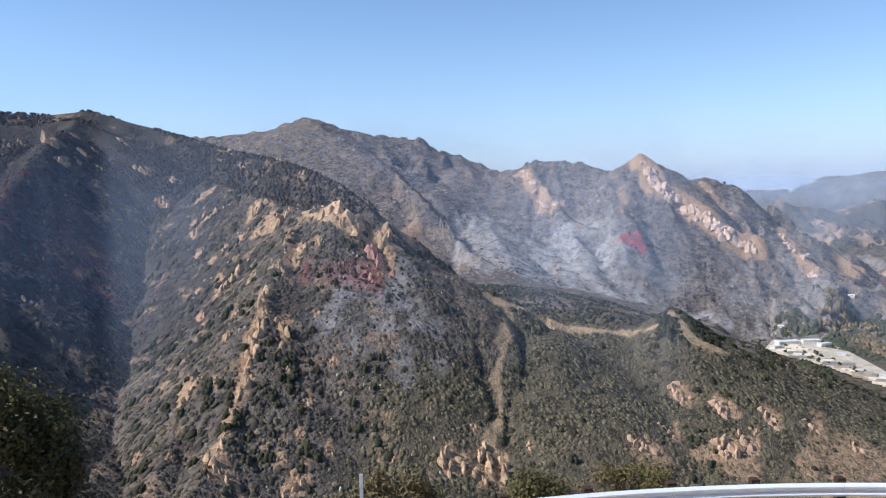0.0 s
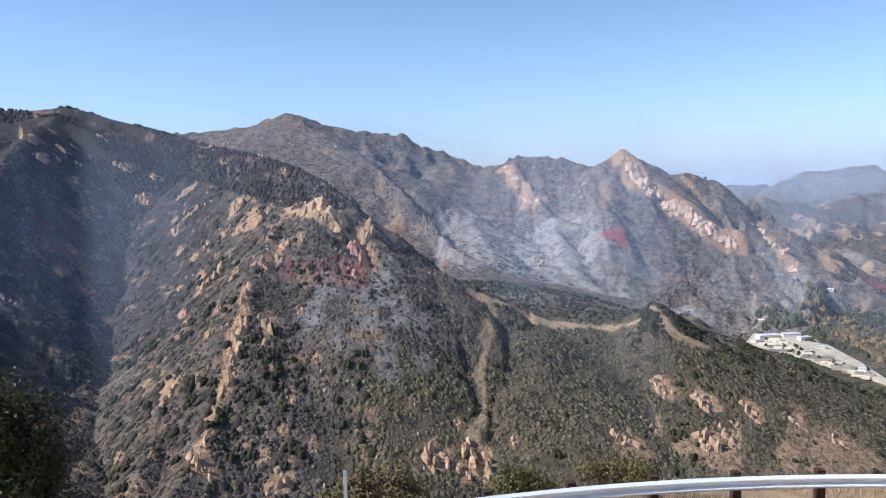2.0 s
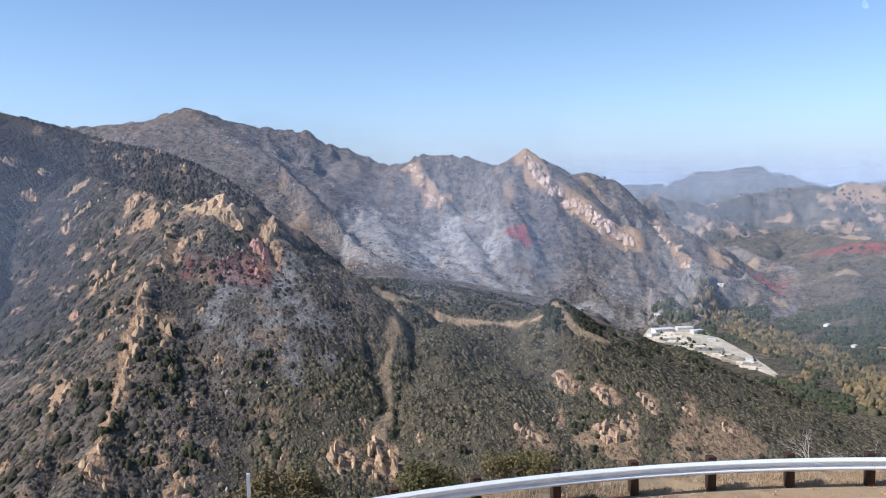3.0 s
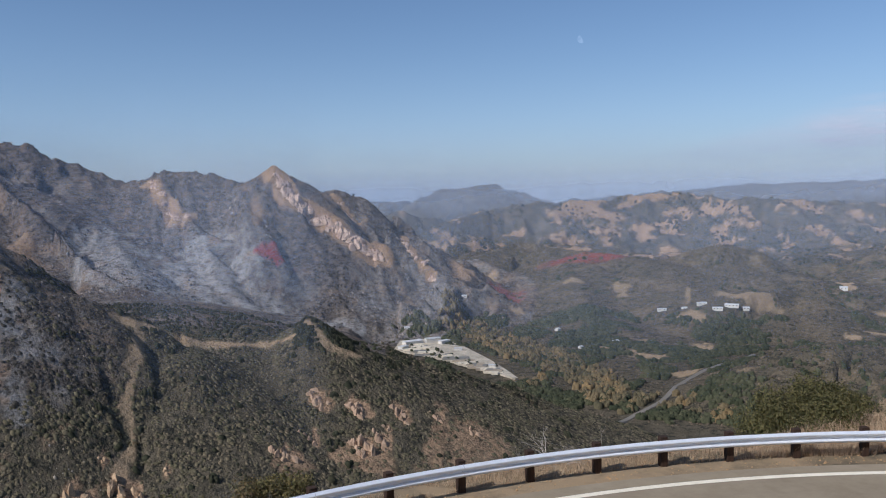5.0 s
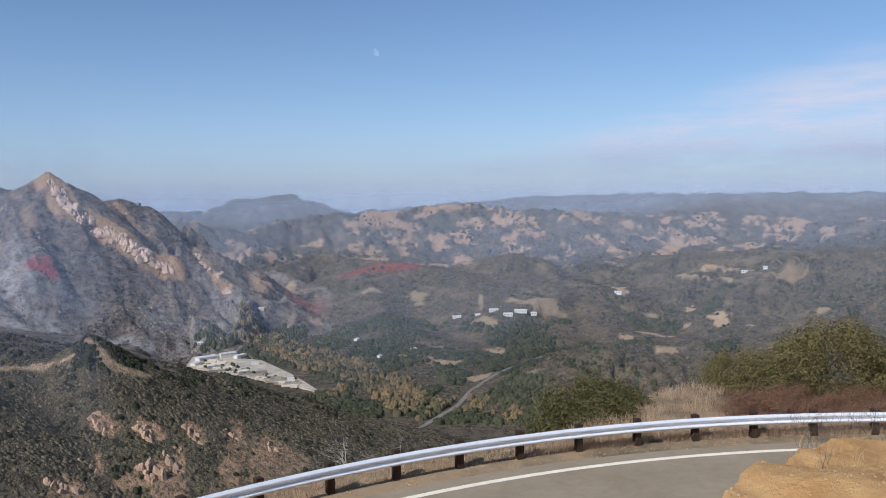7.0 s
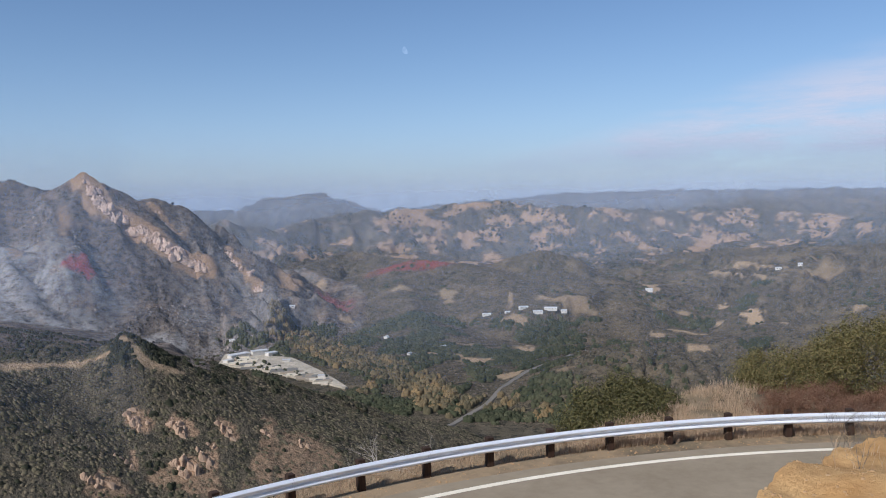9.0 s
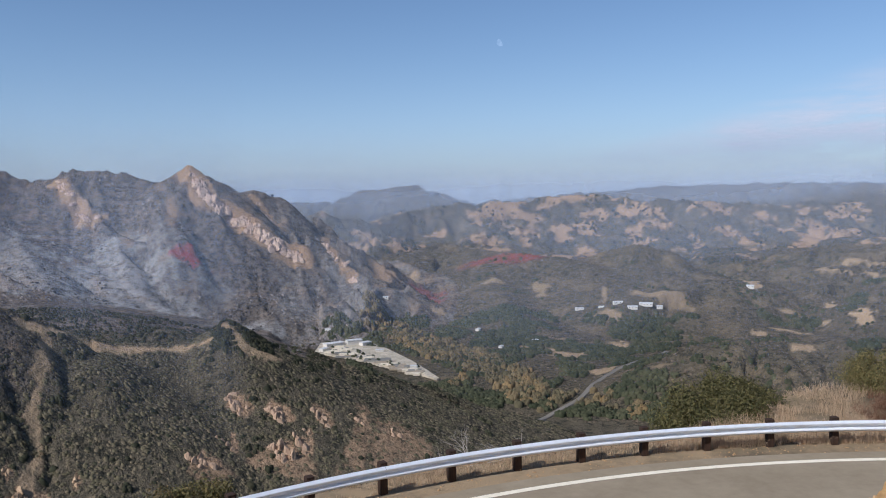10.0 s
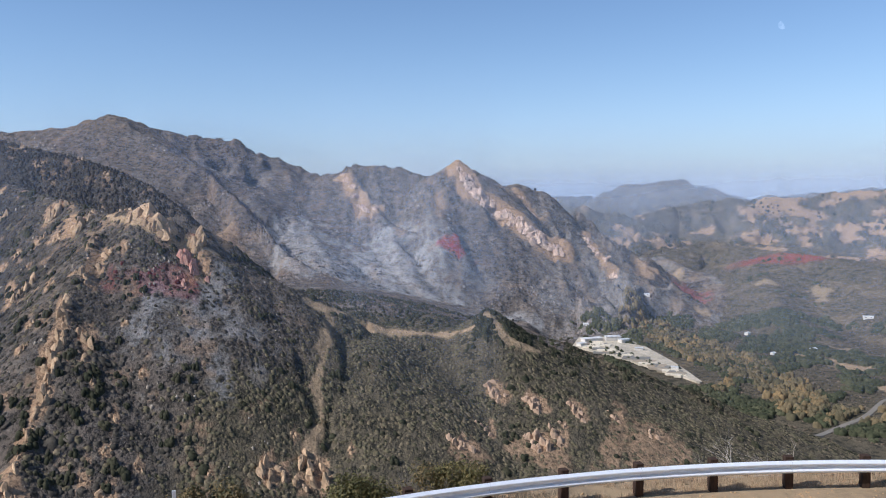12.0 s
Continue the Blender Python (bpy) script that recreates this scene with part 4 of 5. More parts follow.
def dome(rng, sides=5):
    """A bush far off: an uneven little mound of foliage."""
    v = [(math.cos(6.283 * i / sides + .3) * rng.uniform(.32, .62), math.sin(6.283 * i / sides + .3) * rng.uniform(.32, .62), -.15) for i in range(sides)]
    v += [(math.cos(6.283 * (i + .5) / sides + .3) * rng.uniform(.3, .56), math.sin(6.283 * (i + .5) / sides + .3) * rng.uniform(.3, .56), rng.uniform(.35, .7)) for i in range(sides)]
    v += [(rng.uniform(-.2, .2), rng.uniform(-.2, .2), rng.uniform(.7, 1.0))]
    f = []
    for i in range(sides):
        j = (i + 1) % sides
        f += [(i, j, sides + i), (j, sides + j, sides + i), (sides + i, sides + j, 2 * sides)]
    return np.array(v), np.array(f)


def joined(pieces):
    """One kind of plant out of several (vertices, triangles) pieces."""
    co, tri, base = [], [], 0
    for v, f in pieces:
        co.append(v)
        tri.append(f + base)
        base += len(v)
    return np.concatenate(co), np.concatenate(tri)


def sprays(rng, count, leaf):
    """Loose sprays of foliage that break up the outline of a plant."""
    vs = []
    while len(vs) < 3 * count:
        p = Vector((rng.uniform(-1, 1), rng.uniform(-1, 1), rng.uniform(0, 1)))
        if not .6 < p.length < 1:
            continue
        out = (p + Vector((rng.uniform(-.5, .5), rng.uniform(-.5, .5), rng.uniform(-.2, .6)))).normalized()
        u = out.orthogonal().normalized()
        u.rotate(Matrix.Rotation(rng.uniform(0, 6.28), 3, out))
        w, s = out.cross(u), leaf * rng.uniform(.7, 1.3)
        c = Vector((p.x * .56, p.y * .56, p.z * .95))
        for k in range(3):
            a = 2.094 * k + rng.uniform(-.5, .5)
            vs.append(tuple(c + s * (u * math.cos(a) + w * math.sin(a))))
    return np.array(vs), np.arange(3 * count).reshape(-1, 3)


def shrub(rng):
    v, f = dome(rng, 5)
    return joined([(v * .88, f), sprays(rng, 4, .27)])


def crown(rng, lumps=3):
    """A tree far off: a few overlapping heads of foliage with loose sprays."""
    pieces = []
    for k in range(lumps):
        v, f = dome(rng, 5)
        a, r = 6.283 * k / lumps + rng.uniform(-.5, .5), rng.uniform(.16, .3)
        v = v * np.array([rng.uniform(.55, .75), rng.uniform(.55, .75), rng.uniform(.65, 1.0)]) + np.array([math.cos(a) * r, math.sin(a) * r, rng.uniform(0, .12)])
        pieces.append((v, f))
    return joined(pieces + [sprays(rng, 8, .13)])


def spread(name, kinds, X, Y, size, tall, material, label, category, sink=.12, Z=None, smooth=False):
    """Many small plants or stones joined into one mesh."""
    rs = np.random.RandomState(len(X) % 9973)
    Z = terrain(X, Y)[0] if Z is None else Z
    far_off = len(X) > 0 and np.hypot(X, Y).min() > 100
    GX, GY = ((np.clip((terrain(X + 3, Y)[0] - Z) / 3, -1, 1), np.clip((terrain(X, Y + 3)[0] - Z) / 3, -1, 1)) if far_off else (0 * X, 0 * X))
    which = rs.randint(0, len(kinds), len(X))
    turn, wide = rs.uniform(0, 6.28, len(X)), rs.uniform(.8, 1.25, len(X))
    co, tri, tone, base = [], [], [], 0
    drift = .5 + .5 * fbm(X / 25, Y / 25, 3, 77) + rs.uniform(-.45, .45, len(X))
    for k, (v, f) in enumerate(kinds):
        s = which == k
        tone.append(np.repeat(drift[s], len(v)))
        c, n = np.cos(turn[s])[:, None], np.sin(turn[s])[:, None]
        px, py = v[None, :, 0] * (size[s] * wide[s])[:, None], v[None, :, 1] * size[s][:, None]
        dx, dy = px * c - py * n, px * n + py * c
        rise = .85 * (GX[s][:, None] * dx + GY[s][:, None] * dy)
        p = np.stack([X[s][:, None] + dx, Y[s][:, None] + dy, Z[s][:, None] + rise + (v[None, :, 2] - sink) * tall[s][:, None]], -1)
        co.append(p.reshape(-1, 3))
        tri.append((f[None] + (np.arange(s.sum()) * len(v))[:, None, None]).reshape(-1, 3) + base)
        base += s.sum() * len(v)
    co, tri = np.concatenate(co).astype(np.float32), np.concatenate(tri).astype(np.int32)
    me = bpy.data.meshes.new(name)
    me.vertices.add(len(co))
    me.vertices.foreach_set("co", co.ravel())
    me.loops.add(tri.size)
    me.loops.foreach_set("vertex_index", tri.ravel())
    me.polygons.add(len(tri))
    me.polygons.foreach_set("loop_start", np.arange(0, tri.size, 3, dtype=np.int32))
    me.update(calc_edges=True)
    if smooth:
        me.polygons.foreach_set("use_smooth", np.ones(len(tri), dtype=bool))
    me.attributes.new("tone", "FLOAT", "POINT").data.foreach_set("value", np.clip(np.concatenate(tone), 0, 1).astype(np.float32))
    me.materials.append(material)
    return tagged(new(name, me), label, category, kind="stuff")


def foliage(name, tones, rough=.85, spot=.9, leafy_light=.3):
    """Leaves whose tone changes from plant to plant, between the given colours."""
    m, n, l, b = nodes_of(name, rough)
    b.inputs["Specular IOR Level"].default_value = .15
    g = n.new("ShaderNodeNewGeometry")
    r = n.new("ShaderNodeValToRGB")
    r.color_ramp.interpolation = "LINEAR"
    for i, c in enumerate(tones):
        e = r.color_ramp.elements[i] if i < 2 else r.color_ramp.elements.new(i / (len(tones) - 1))
        e.position, e.color = i / (len(tones) - 1), (*c, 1)
    l.new(attr(n, "tone"), r.inputs["Fac"])
    t = noise_tex(n, l, spot, 4, .7)
    hs = n.new("ShaderNodeHueSaturation")
    l.new(maths(n, l, "MULTIPLY", ramp(n, l, t, .3, .7, .75, 1.25), ramp(n, l, g.outputs["Random Per Island"], 0, 1, .85, 1.15)), hs.inputs["Value"])
    l.new(r.outputs["Color"], hs.inputs["Color"])
    l.new(hs.outputs["Color"], b.inputs["Base Color"])
    bump(n, l, b, noise_tex(n, l, spot * 6, 3, .7), .35, .15)
    if leafy_light:
        t2, mix = n.new("ShaderNodeBsdfTranslucent"), n.new("ShaderNodeMixShader")
        mix.inputs["Fac"].default_value = leafy_light
        l.new(hs.outputs["Color"], t2.inputs["Color"])
        l.new(b.outputs[0], mix.inputs[1])
        l.new(t2.outputs[0], mix.inputs[2])
        l.new(mix.outputs[0], n["Material Output"].inputs["Surface"])
    return m


HILLBRUSH = foliage("hill_brush", [(.112, .09, .06), (.138, .108, .072), (.166, .128, .088), (.2, .152, .107)])


def field(count, az0, az1, d0, d1, seed):
    rs = np.random.RandomState(seed)
    a, d = np.radians(rs.uniform(az0, az1, count)), np.sqrt(rs.uniform(d0 * d0, d1 * d1, count))
    return d * np.sin(a), d * np.cos(a), rs


_r = random.Random(4)
STONES = [dome(_r, 4) for _ in range(8)]
BUSHES = [shrub(_r) for _ in range(14)]
TREES = [crown(_r, 3 + k % 2) for k in range(14)]
BRUSH = foliage("chaparral", [(.14, .122, .07), (.16, .137, .08), (.18, .151, .09), (.2, .164, .1), (.225, .18, .113)])
CHAR = foliage("singed_brush", [(.075, .066, .05), (.09, .078, .06), (.106, .09, .07), (.122, .102, .08), (.15, .125, .1)])
OAK = foliage("oak_leaves", [(.055, .062, .034), (.078, .082, .044), (.11, .108, .06)], spot=.2)
GOLD = foliage("autumn_leaves", [(.125, .108, .062), (.17, .138, .078), (.205, .158, .086), (.24, .176, .09), (.30, .205, .096)], spot=.2)
DEEP = foliage("dark_scrub", [(.045, .046, .026), (.06, .059, .034), (.08, .074, .043)], spot=.3)
# burnt brush; also the darker copy of singed brush for slopes in shade
SOOT_SHADE = foliage("sooty_shaded_brush", [(.048, .042, .036), (.066, .056, .046), (.09, .075, .06)], spot=.3)

# brush on the ridge across the ravine
X, Y, rs = field(82000, -33, 42, 345, 900, 11)
Z, C, I = terrain(X, Y)
M = masks(X, Y, Z, C, I)
A = np.degrees(np.arctan2(X, Y))
patch = fbm(X / 30, Y / 30, 4, 201)
keep = (M["track"] < .3) & (M["rock"] < .45 + .4 * rs.rand(len(X))) & (rs.rand(len(X)) > 1.2 * M["ash"]) & (np.abs(X) + Y > 0)
near_line = np.array(RIDGES["near"][2])
D = np.hypot(X, Y)
keep &= ((D < np.interp(A, near_line[:, 0], near_line[:, 1]) + 22) | (A < -9)) & (D > np.where(A > 0, 405, 350))
keep &= rs.rand(len(X)) < .78 + .5 * patch
keep &= rs.rand(len(X)) > .06 * M["burn"]
X, Y, Z, burn, patch = X[keep], Y[keep], Z[keep], M["burn"][keep], patch[keep]
red = M["red"][keep]
rnd = rs.rand(len(X))
size = (1.3 + 2.2 * rs.rand(len(X)) ** 2) * (1 + .3 * patch)
big = rs.rand(len(X)) < .045
size = np.where(big, size * 1.5, size) * (1.15 + .2 * sstep(0, -10, np.degrees(np.arctan2(X, Y))))
tall = size * rs.uniform(.22, .38, len(X))
DYED = foliage("brush_dyed_red", [(.15, .045, .045), (.12, .05, .046), (.10, .065, .055), (.19, .055, .053)])
s_red = rnd < red * 1.1
# darker brush here stands in for weaker light on the upper left slopes
s_dim = ~s_red & (rs.rand(len(X)) < .85 * M["char_shade"][keep])
s_burn = ~s_red & ~s_dim & (rnd < burn * 1.05)
s_big = ~s_red & ~s_burn & ~s_dim & big
for sel, mat, name, label in ((s_red, DYED, "dyed_brush", "low brush stained red by fire retardant"), (s_burn, CHAR, "singed_brush", "dark singed brush on a burnt slope"), (s_dim, SOOT_SHADE, "singed_brush", "burnt brush darkened for an upper slope in shade"),
                              (s_big, DEEP, "scrub_oak", "dark green scrub oaks dotted over a slope"), (~s_red & ~s_burn & ~s_dim & ~s_big, BRUSH, "chaparral_brush", "grey-green chaparral covering a ridge")):
    spread(name, BUSHES, X[sel], Y[sel], size[sel], tall[sel], mat, label, "brush", Z=Z[sel])

# larger dark bushes along gullies and the crest
X, Y, rs = field(7600, -33, 34, 360, 800, 12)
Z, C, I = terrain(X, Y)
A = np.degrees(np.arctan2(X, Y))
keep = (fbm(X / 22, Y / 22, 3, 203) > .12 + .25 * sstep(-6, 4, A) * sstep(30, 60, C)) 
M = masks(X, Y, Z, C, I)
keep &= (M["track"] < .2) & (M["ash"] < .15) & (rs.rand(len(X)) < np.where(A > -12, .5, .75)) & ((np.hypot(X, Y) < np.interp(A, near_line[:, 0], near_line[:, 1]) + 25) | (A < -9))
size = rs.uniform(2.4, 5.6, len(X))
spread("scrub_oak", TREES, X[keep], Y[keep], size[keep], size[keep] * .8, DEEP, "dark scrub oaks along gullies and crest", "brush", Z=Z[keep])

# brush round the knob on the crest
X, Y, rs = field(420, 14.6, 18.8, 590, 640, 29)
keep = masks(X, Y, *terrain(X, Y))["track"] < .35
size = rs.uniform(2, 4.2, len(X))
spread("scrub_oak", TREES, X[keep], Y[keep], size[keep], size[keep] * .7, DEEP, "dark scrub round a bare knob", "brush")

# brush in the hollow behind the saddle
X, Y, rs = field(7000, -2, 26, 830, 1230, 18)
Z, C, I = terrain(X, Y)
keep = (fbm(X / 35, Y / 35, 3, 208) > -.2) & (masks(X, Y, Z, C, I)["ash"] < .4)
size = rs.uniform(2.5, 6.5, len(X))
spread("scrub_oak", BUSHES, X[keep], Y[keep], size[keep], size[keep] * .75, DEEP, "dark green scrub in a hollow behind the ridge", "brush", Z=Z[keep])

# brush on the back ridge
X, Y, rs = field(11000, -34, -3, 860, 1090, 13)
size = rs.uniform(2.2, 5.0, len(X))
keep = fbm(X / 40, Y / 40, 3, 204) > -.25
spread("singed_brush", BUSHES, X[keep], Y[keep], size[keep], size[keep] * .7, SOOT_SHADE, "dark singed brush along a high ridge", "brush")

# loose stones
X, Y, rs = field(5200, -33, 2, 350, 860, 14)
Z, C, I = terrain(X, Y)
keep = (fbm(X / 24, Y / 24, 4, 205) > .2) & (np.degrees(np.arctan2(X, Y)) > -20)
X, Y, Z = X[keep], Y[keep], Z[keep]
size = .5 + 1.9 * rs.rand(len(X)) ** 5
PALE = foliage("pale_stones", [(.24, .19, .14), (.33, .27, .2), (.38, .32, .25), (.28, .25, .215)], .9, leafy_light=0)
spread("loose_stones", STONES, X, Y, size, size * .9, PALE, "pale loose stones and ash on a burnt slope", "stones", Z=Z, smooth=False)

# burnt stems and ash-grey bushes on the far massif
X, Y, rs = field(9000, -14, 27, 1200, 2050, 15)
Z, C, I = terrain(X, Y)
keep = (fbm(X / 60, Y / 60, 4, 206) > .06) & (I >= 0) & (masks(X, Y, Z, C, I)["rock"] < .5)
size = 2 + 4 * rs.rand(len(X)) ** 2
spread("singed_brush", BUSHES, X[keep], Y[keep], size[keep], size[keep] * .6, SOOT_SHADE, "scattered burnt brush on rocky mountain flanks", "brush", Z=Z[keep])

# pale stones and ash-covered boulders on the mountain
X, Y, rs = field(11000, -14, 26, 1250, 2040, 24)
Z, C, I = terrain(X, Y)
keep = (fbm(X / 70, Y / 70, 4, 210) > .2) & (I >= 0)
size = 1.3 + 4 * rs.rand(len(X)) ** 3
ASHY = foliage("ash_grey_stones", [(0.187, 0.169, 0.151), (0.259, 0.216, 0.180), (0.317, 0.259, 0.209), (0.216, 0.202, 0.187)], .9, .2, 0)
spread("loose_stones", STONES, X[keep], Y[keep], size[keep], size[keep] * .7, ASHY, "pale boulders and ash on burnt mountain flanks", "stones", Z=Z[keep], smooth=False)

# brush and oaks on the rolling hills
X, Y, rs = field(42000, 20, 76, 880, 2450, 16)
Z, C, I = terrain(X, Y)
M = masks(X, Y, Z, C, I)
lot = stripe(X, Y, [(22.8, 1335), (26, 1265), (29.5, 1115)], 44)
LANE = [(34.6, 790), (36.7, 850), (38.36, 912), (40, 976), (41, 1040), (41.8, 1085), (42.6, 1125), (43.6, 1165), (45, 1240), (46.2, 1330)]
lane = stripe(X, Y, LANE, 8)
wood = fbm(X / 70, Y / 70, 4, 207)
clear = (lot < .05) & (lane < .05) & (M["track"] < .3) & ((M["burn"] < .5) | (Z < VALLEY + 40))
r = rs.rand(len(X))
near = rs.rand(len(X)) < np.clip(1500 / np.hypot(X, Y), .4, 1)
s_oak = clear & (wood > .24) & (r < .25) & (Z < VALLEY + 110)
s_low = clear & ~s_oak & (M["dry"] < .3 + .3 * r) & (r < .8) & near & (grown(X, Y, OAK_GROVES + GOLD_GROVES) < .4)
size = rs.uniform(4, 9, len(X))
spread("oak_wood", TREES, X[s_oak], Y[s_oak], size[s_oak], size[s_oak] * .75, OAK, "dark green oaks scattered through the valley", "trees", Z=Z[s_oak])
size = rs.uniform(2, 5.5, len(X))
spread("chaparral_brush", BUSHES, X[s_low], Y[s_low], size[s_low], size[s_low] * .5, HILLBRUSH, "grey-brown brush on rolling hills", "brush", Z=Z[s_low])

# the groves along the stream and round the clearings
X, Y, rs = field(26000, 17, 68, 900, 1900, 17)
Z, C, I = terrain(X, Y)
STREAM = [(25.8, 1490), (26.9, 1455), (28.1, 1400), (30.4, 1300), (33.2, 1200), (35.6, 1095), (37.6, 965)]
g = np.maximum(grown(X, Y, GOLD_GROVES, .5), stripe(X, Y, STREAM, 40, 26, 233))
floor_wood = (Z < VALLEY + 22) & (fbm(X / 60, Y / 60, 4, 232) > .02) & (np.degrees(np.arctan2(X, Y)) > 24) & (np.degrees(np.arctan2(X, Y)) < 47)
o = np.maximum(grown(X, Y, OAK_GROVES, .9, 231), floor_wood)
lot, lane = stripe(X, Y, [(22.8, 1335), (26, 1265), (29.5, 1115)], 46), stripe(X, Y, LANE, 9)
ok = (lot < .05) & (lane < .05) & (masks(X, Y, Z, C, I)["track"] < .35)
s_gold = ok & (g > .5) & (rs.rand(len(X)) < .62 + .6 * fbm(X / 45, Y / 45, 3, 234))
s_oak = ok & ~s_gold & (o > .4) & (rs.rand(len(X)) < .9)
size = rs.uniform(7, 13, len(X))
spread("autumn_trees", TREES, X[s_gold], Y[s_gold], size[s_gold] * .9, size[s_gold], GOLD, "golden brown cottonwoods along the valley stream", "trees", Z=Z[s_gold])
spread("oak_wood", TREES, X[s_oak], Y[s_oak], size[s_oak], size[s_oak] * .7, OAK, "dark green oaks in groves about the valley", "trees", Z=Z[s_oak])


# dark scrub on the far hills
X, Y, rs = field(9000, 16, 77, 2350, 3900, 23)
keep = fbm(X / 120, Y / 120, 4, 209) > -.05
size = rs.uniform(6, 14, len(X))
spread("scrub_oak", BUSHES, X[keep], Y[keep], size[keep], size[keep] * .7, DEEP, "dark scrub dotted over distant hills", "brush")

# ---- the valley's road, concrete lot and houses ----
def ribbon(name, line, width, material, lift, label, category):
    pts = [Vector(polar(a, d)[:2]) for a, d in line]
    path = []
    for i, (p, q) in enumerate(zip(pts, pts[1:])):
        a, b = pts[max(i - 1, 0)], pts[min(i + 2, len(pts) - 1)]
        for k in range(12):
            t = k / 12
            path.append(.5 * (2 * p + (q - a) * t + (2 * a - 5 * p + 4 * q - b) * t * t + (3 * p - a - 3 * q + b) * t ** 3))
    path.append(pts[-1])
    P = np.array([tuple(p) for p in path])
    Z = terrain(P[:, 0], P[:, 1])[0]
    Z = np.convolve(np.pad(Z, 4, "edge"), np.ones(9) / 9, "valid") + lift
    T = np.gradient(P, axis=0)
    N = np.stack([T[:, 1], -T[:, 0]], -1) / np.linalg.norm(T, axis=1)[:, None]
    bm = bmesh.new()
    loops = []
    for i in range(len(P)):
        row = []
        for s, dz in ((-1, -3), (-1, 0), (1, 0), (1, -3)):
            w = width * .5 + (dz != 0) * 2
            row.append(bm.verts.new((P[i, 0] + s * N[i, 0] * w, P[i, 1] + s * N[i, 1] * w, Z[i] + dz)))
        loops.append(row)
    for p, q in zip(loops, loops[1:]):
        for j in range(3):
            bm.faces.new((p[j], p[j + 1], q[j + 1], q[j]))
    bmesh.ops.recalc_face_normals(bm, faces=bm.faces)
    return tagged(part(name, bm, material), label, category, kind="structure")


FAR_ROAD = plain("pale_asphalt", (.17, .15, .12), (.23, .2, .165), .05, .9, .1)
ribbon("road", LANE, 6, FAR_ROAD, 1.0, "grey country road winding through the valley", "road")
CONCRETE = plain("old_concrete", (.27, .235, .18), (.70, .59, .43), .05, .9, .2, .3)
WHITE = plain("white_render", (.60, .55, .47), (.76, .71, .62), .2, .8, .1)
ROOF = plain("pale_roofing", (.50, .49, .47), (.70, .69, .67), .2, .7, .1)


def prism(bm, pts, z0, z1):
    lo, hi = [bm.verts.new((*p, z0)) for p in pts], [bm.verts.new((*p, z1)) for p in pts]
    bm.faces.new(hi)
    bm.faces.new(lo[::-1])
    for i in range(len(pts)):
        j = (i + 1) % len(pts)
        bm.faces.new((lo[i], lo[j], hi[j], hi[i]))
    bmesh.ops.recalc_face_normals(bm, faces=bm.faces)
    return bm


corners = [polar(a, d)[:2] for a, d in ((22.1, 1386), (23.9, 1396), (26.1, 1384), (26.7, 1315), (28.4, 1215), (29.6, 1140), (30.4, 1090), (30.2, 1086), (28.8, 1122), (26.8, 1168), (24.9, 1222), (22.5, 1282), (21.6, 1300))]
tagged(part("pavement", prism(bmesh.new(), corners, VALLEY - 4, VALLEY + 2.2), CONCRETE), "cleared concrete lot of a demolished plant", "concrete lot", kind="structure")


def building(az, dist, length, depth, tall, turn, label, wall_mat=None, pitched=True):
    x, y, _ = polar(az, dist)
    z = max(height(x, y), VALLEY + 2.2 if 21 < az < 31 and dist < 1400 else -999)
    home = tagged(new("building"), label, "building", "buildings in the valley")
    home.matrix_world = pose(x, y, z, 0, 0, turn)
    l, d = length / 2, depth / 2
    part("wall", prism(bmesh.new(), [(-l, -d), (l, -d), (l, d), (-l, d)], -3, tall), wall_mat or WHITE, home)
    bm = bmesh.new()
    e = .5
    if pitched:
        rise = depth * .22
        a = [bm.verts.new(p) for p in ((-l - e, -d - e, tall), (l + e, -d - e, tall), (l + e, d + e, tall), (-l - e, d + e, tall), (-l - e, 0, tall + rise), (l + e, 0, tall + rise))]
        for f in ((0, 1, 5, 4), (2, 3, 4, 5), (3, 0, 4), (1, 2, 5), (3, 2, 1, 0)):
            bm.faces.new([a[i] for i in f])
    else:
        prism(bm, [(-l - e, -d - e), (l + e, -d - e), (l + e, d + e), (-l - e, d + e)], tall, tall + .6)
    part("roof", bm, ROOF, home)
    glass = plain("dark_window", (.03, .035, .04), (.06, .065, .07), 1.0, .2, 0) if "dark_window" not in bpy.data.materials else bpy.data.materials["dark_window"]
    for k in range(max(2, int(length / 6)) if pitched else 0):
        u = -l + length * (k + .5) / max(2, int(length / 6))
        part("window", prism(bmesh.new(), [(u - .9, -d - .06), (u + .9, -d - .06), (u + .9, -d + .1), (u - .9, -d + .1)], tall * .35, tall * .75), glass, home)
    return home


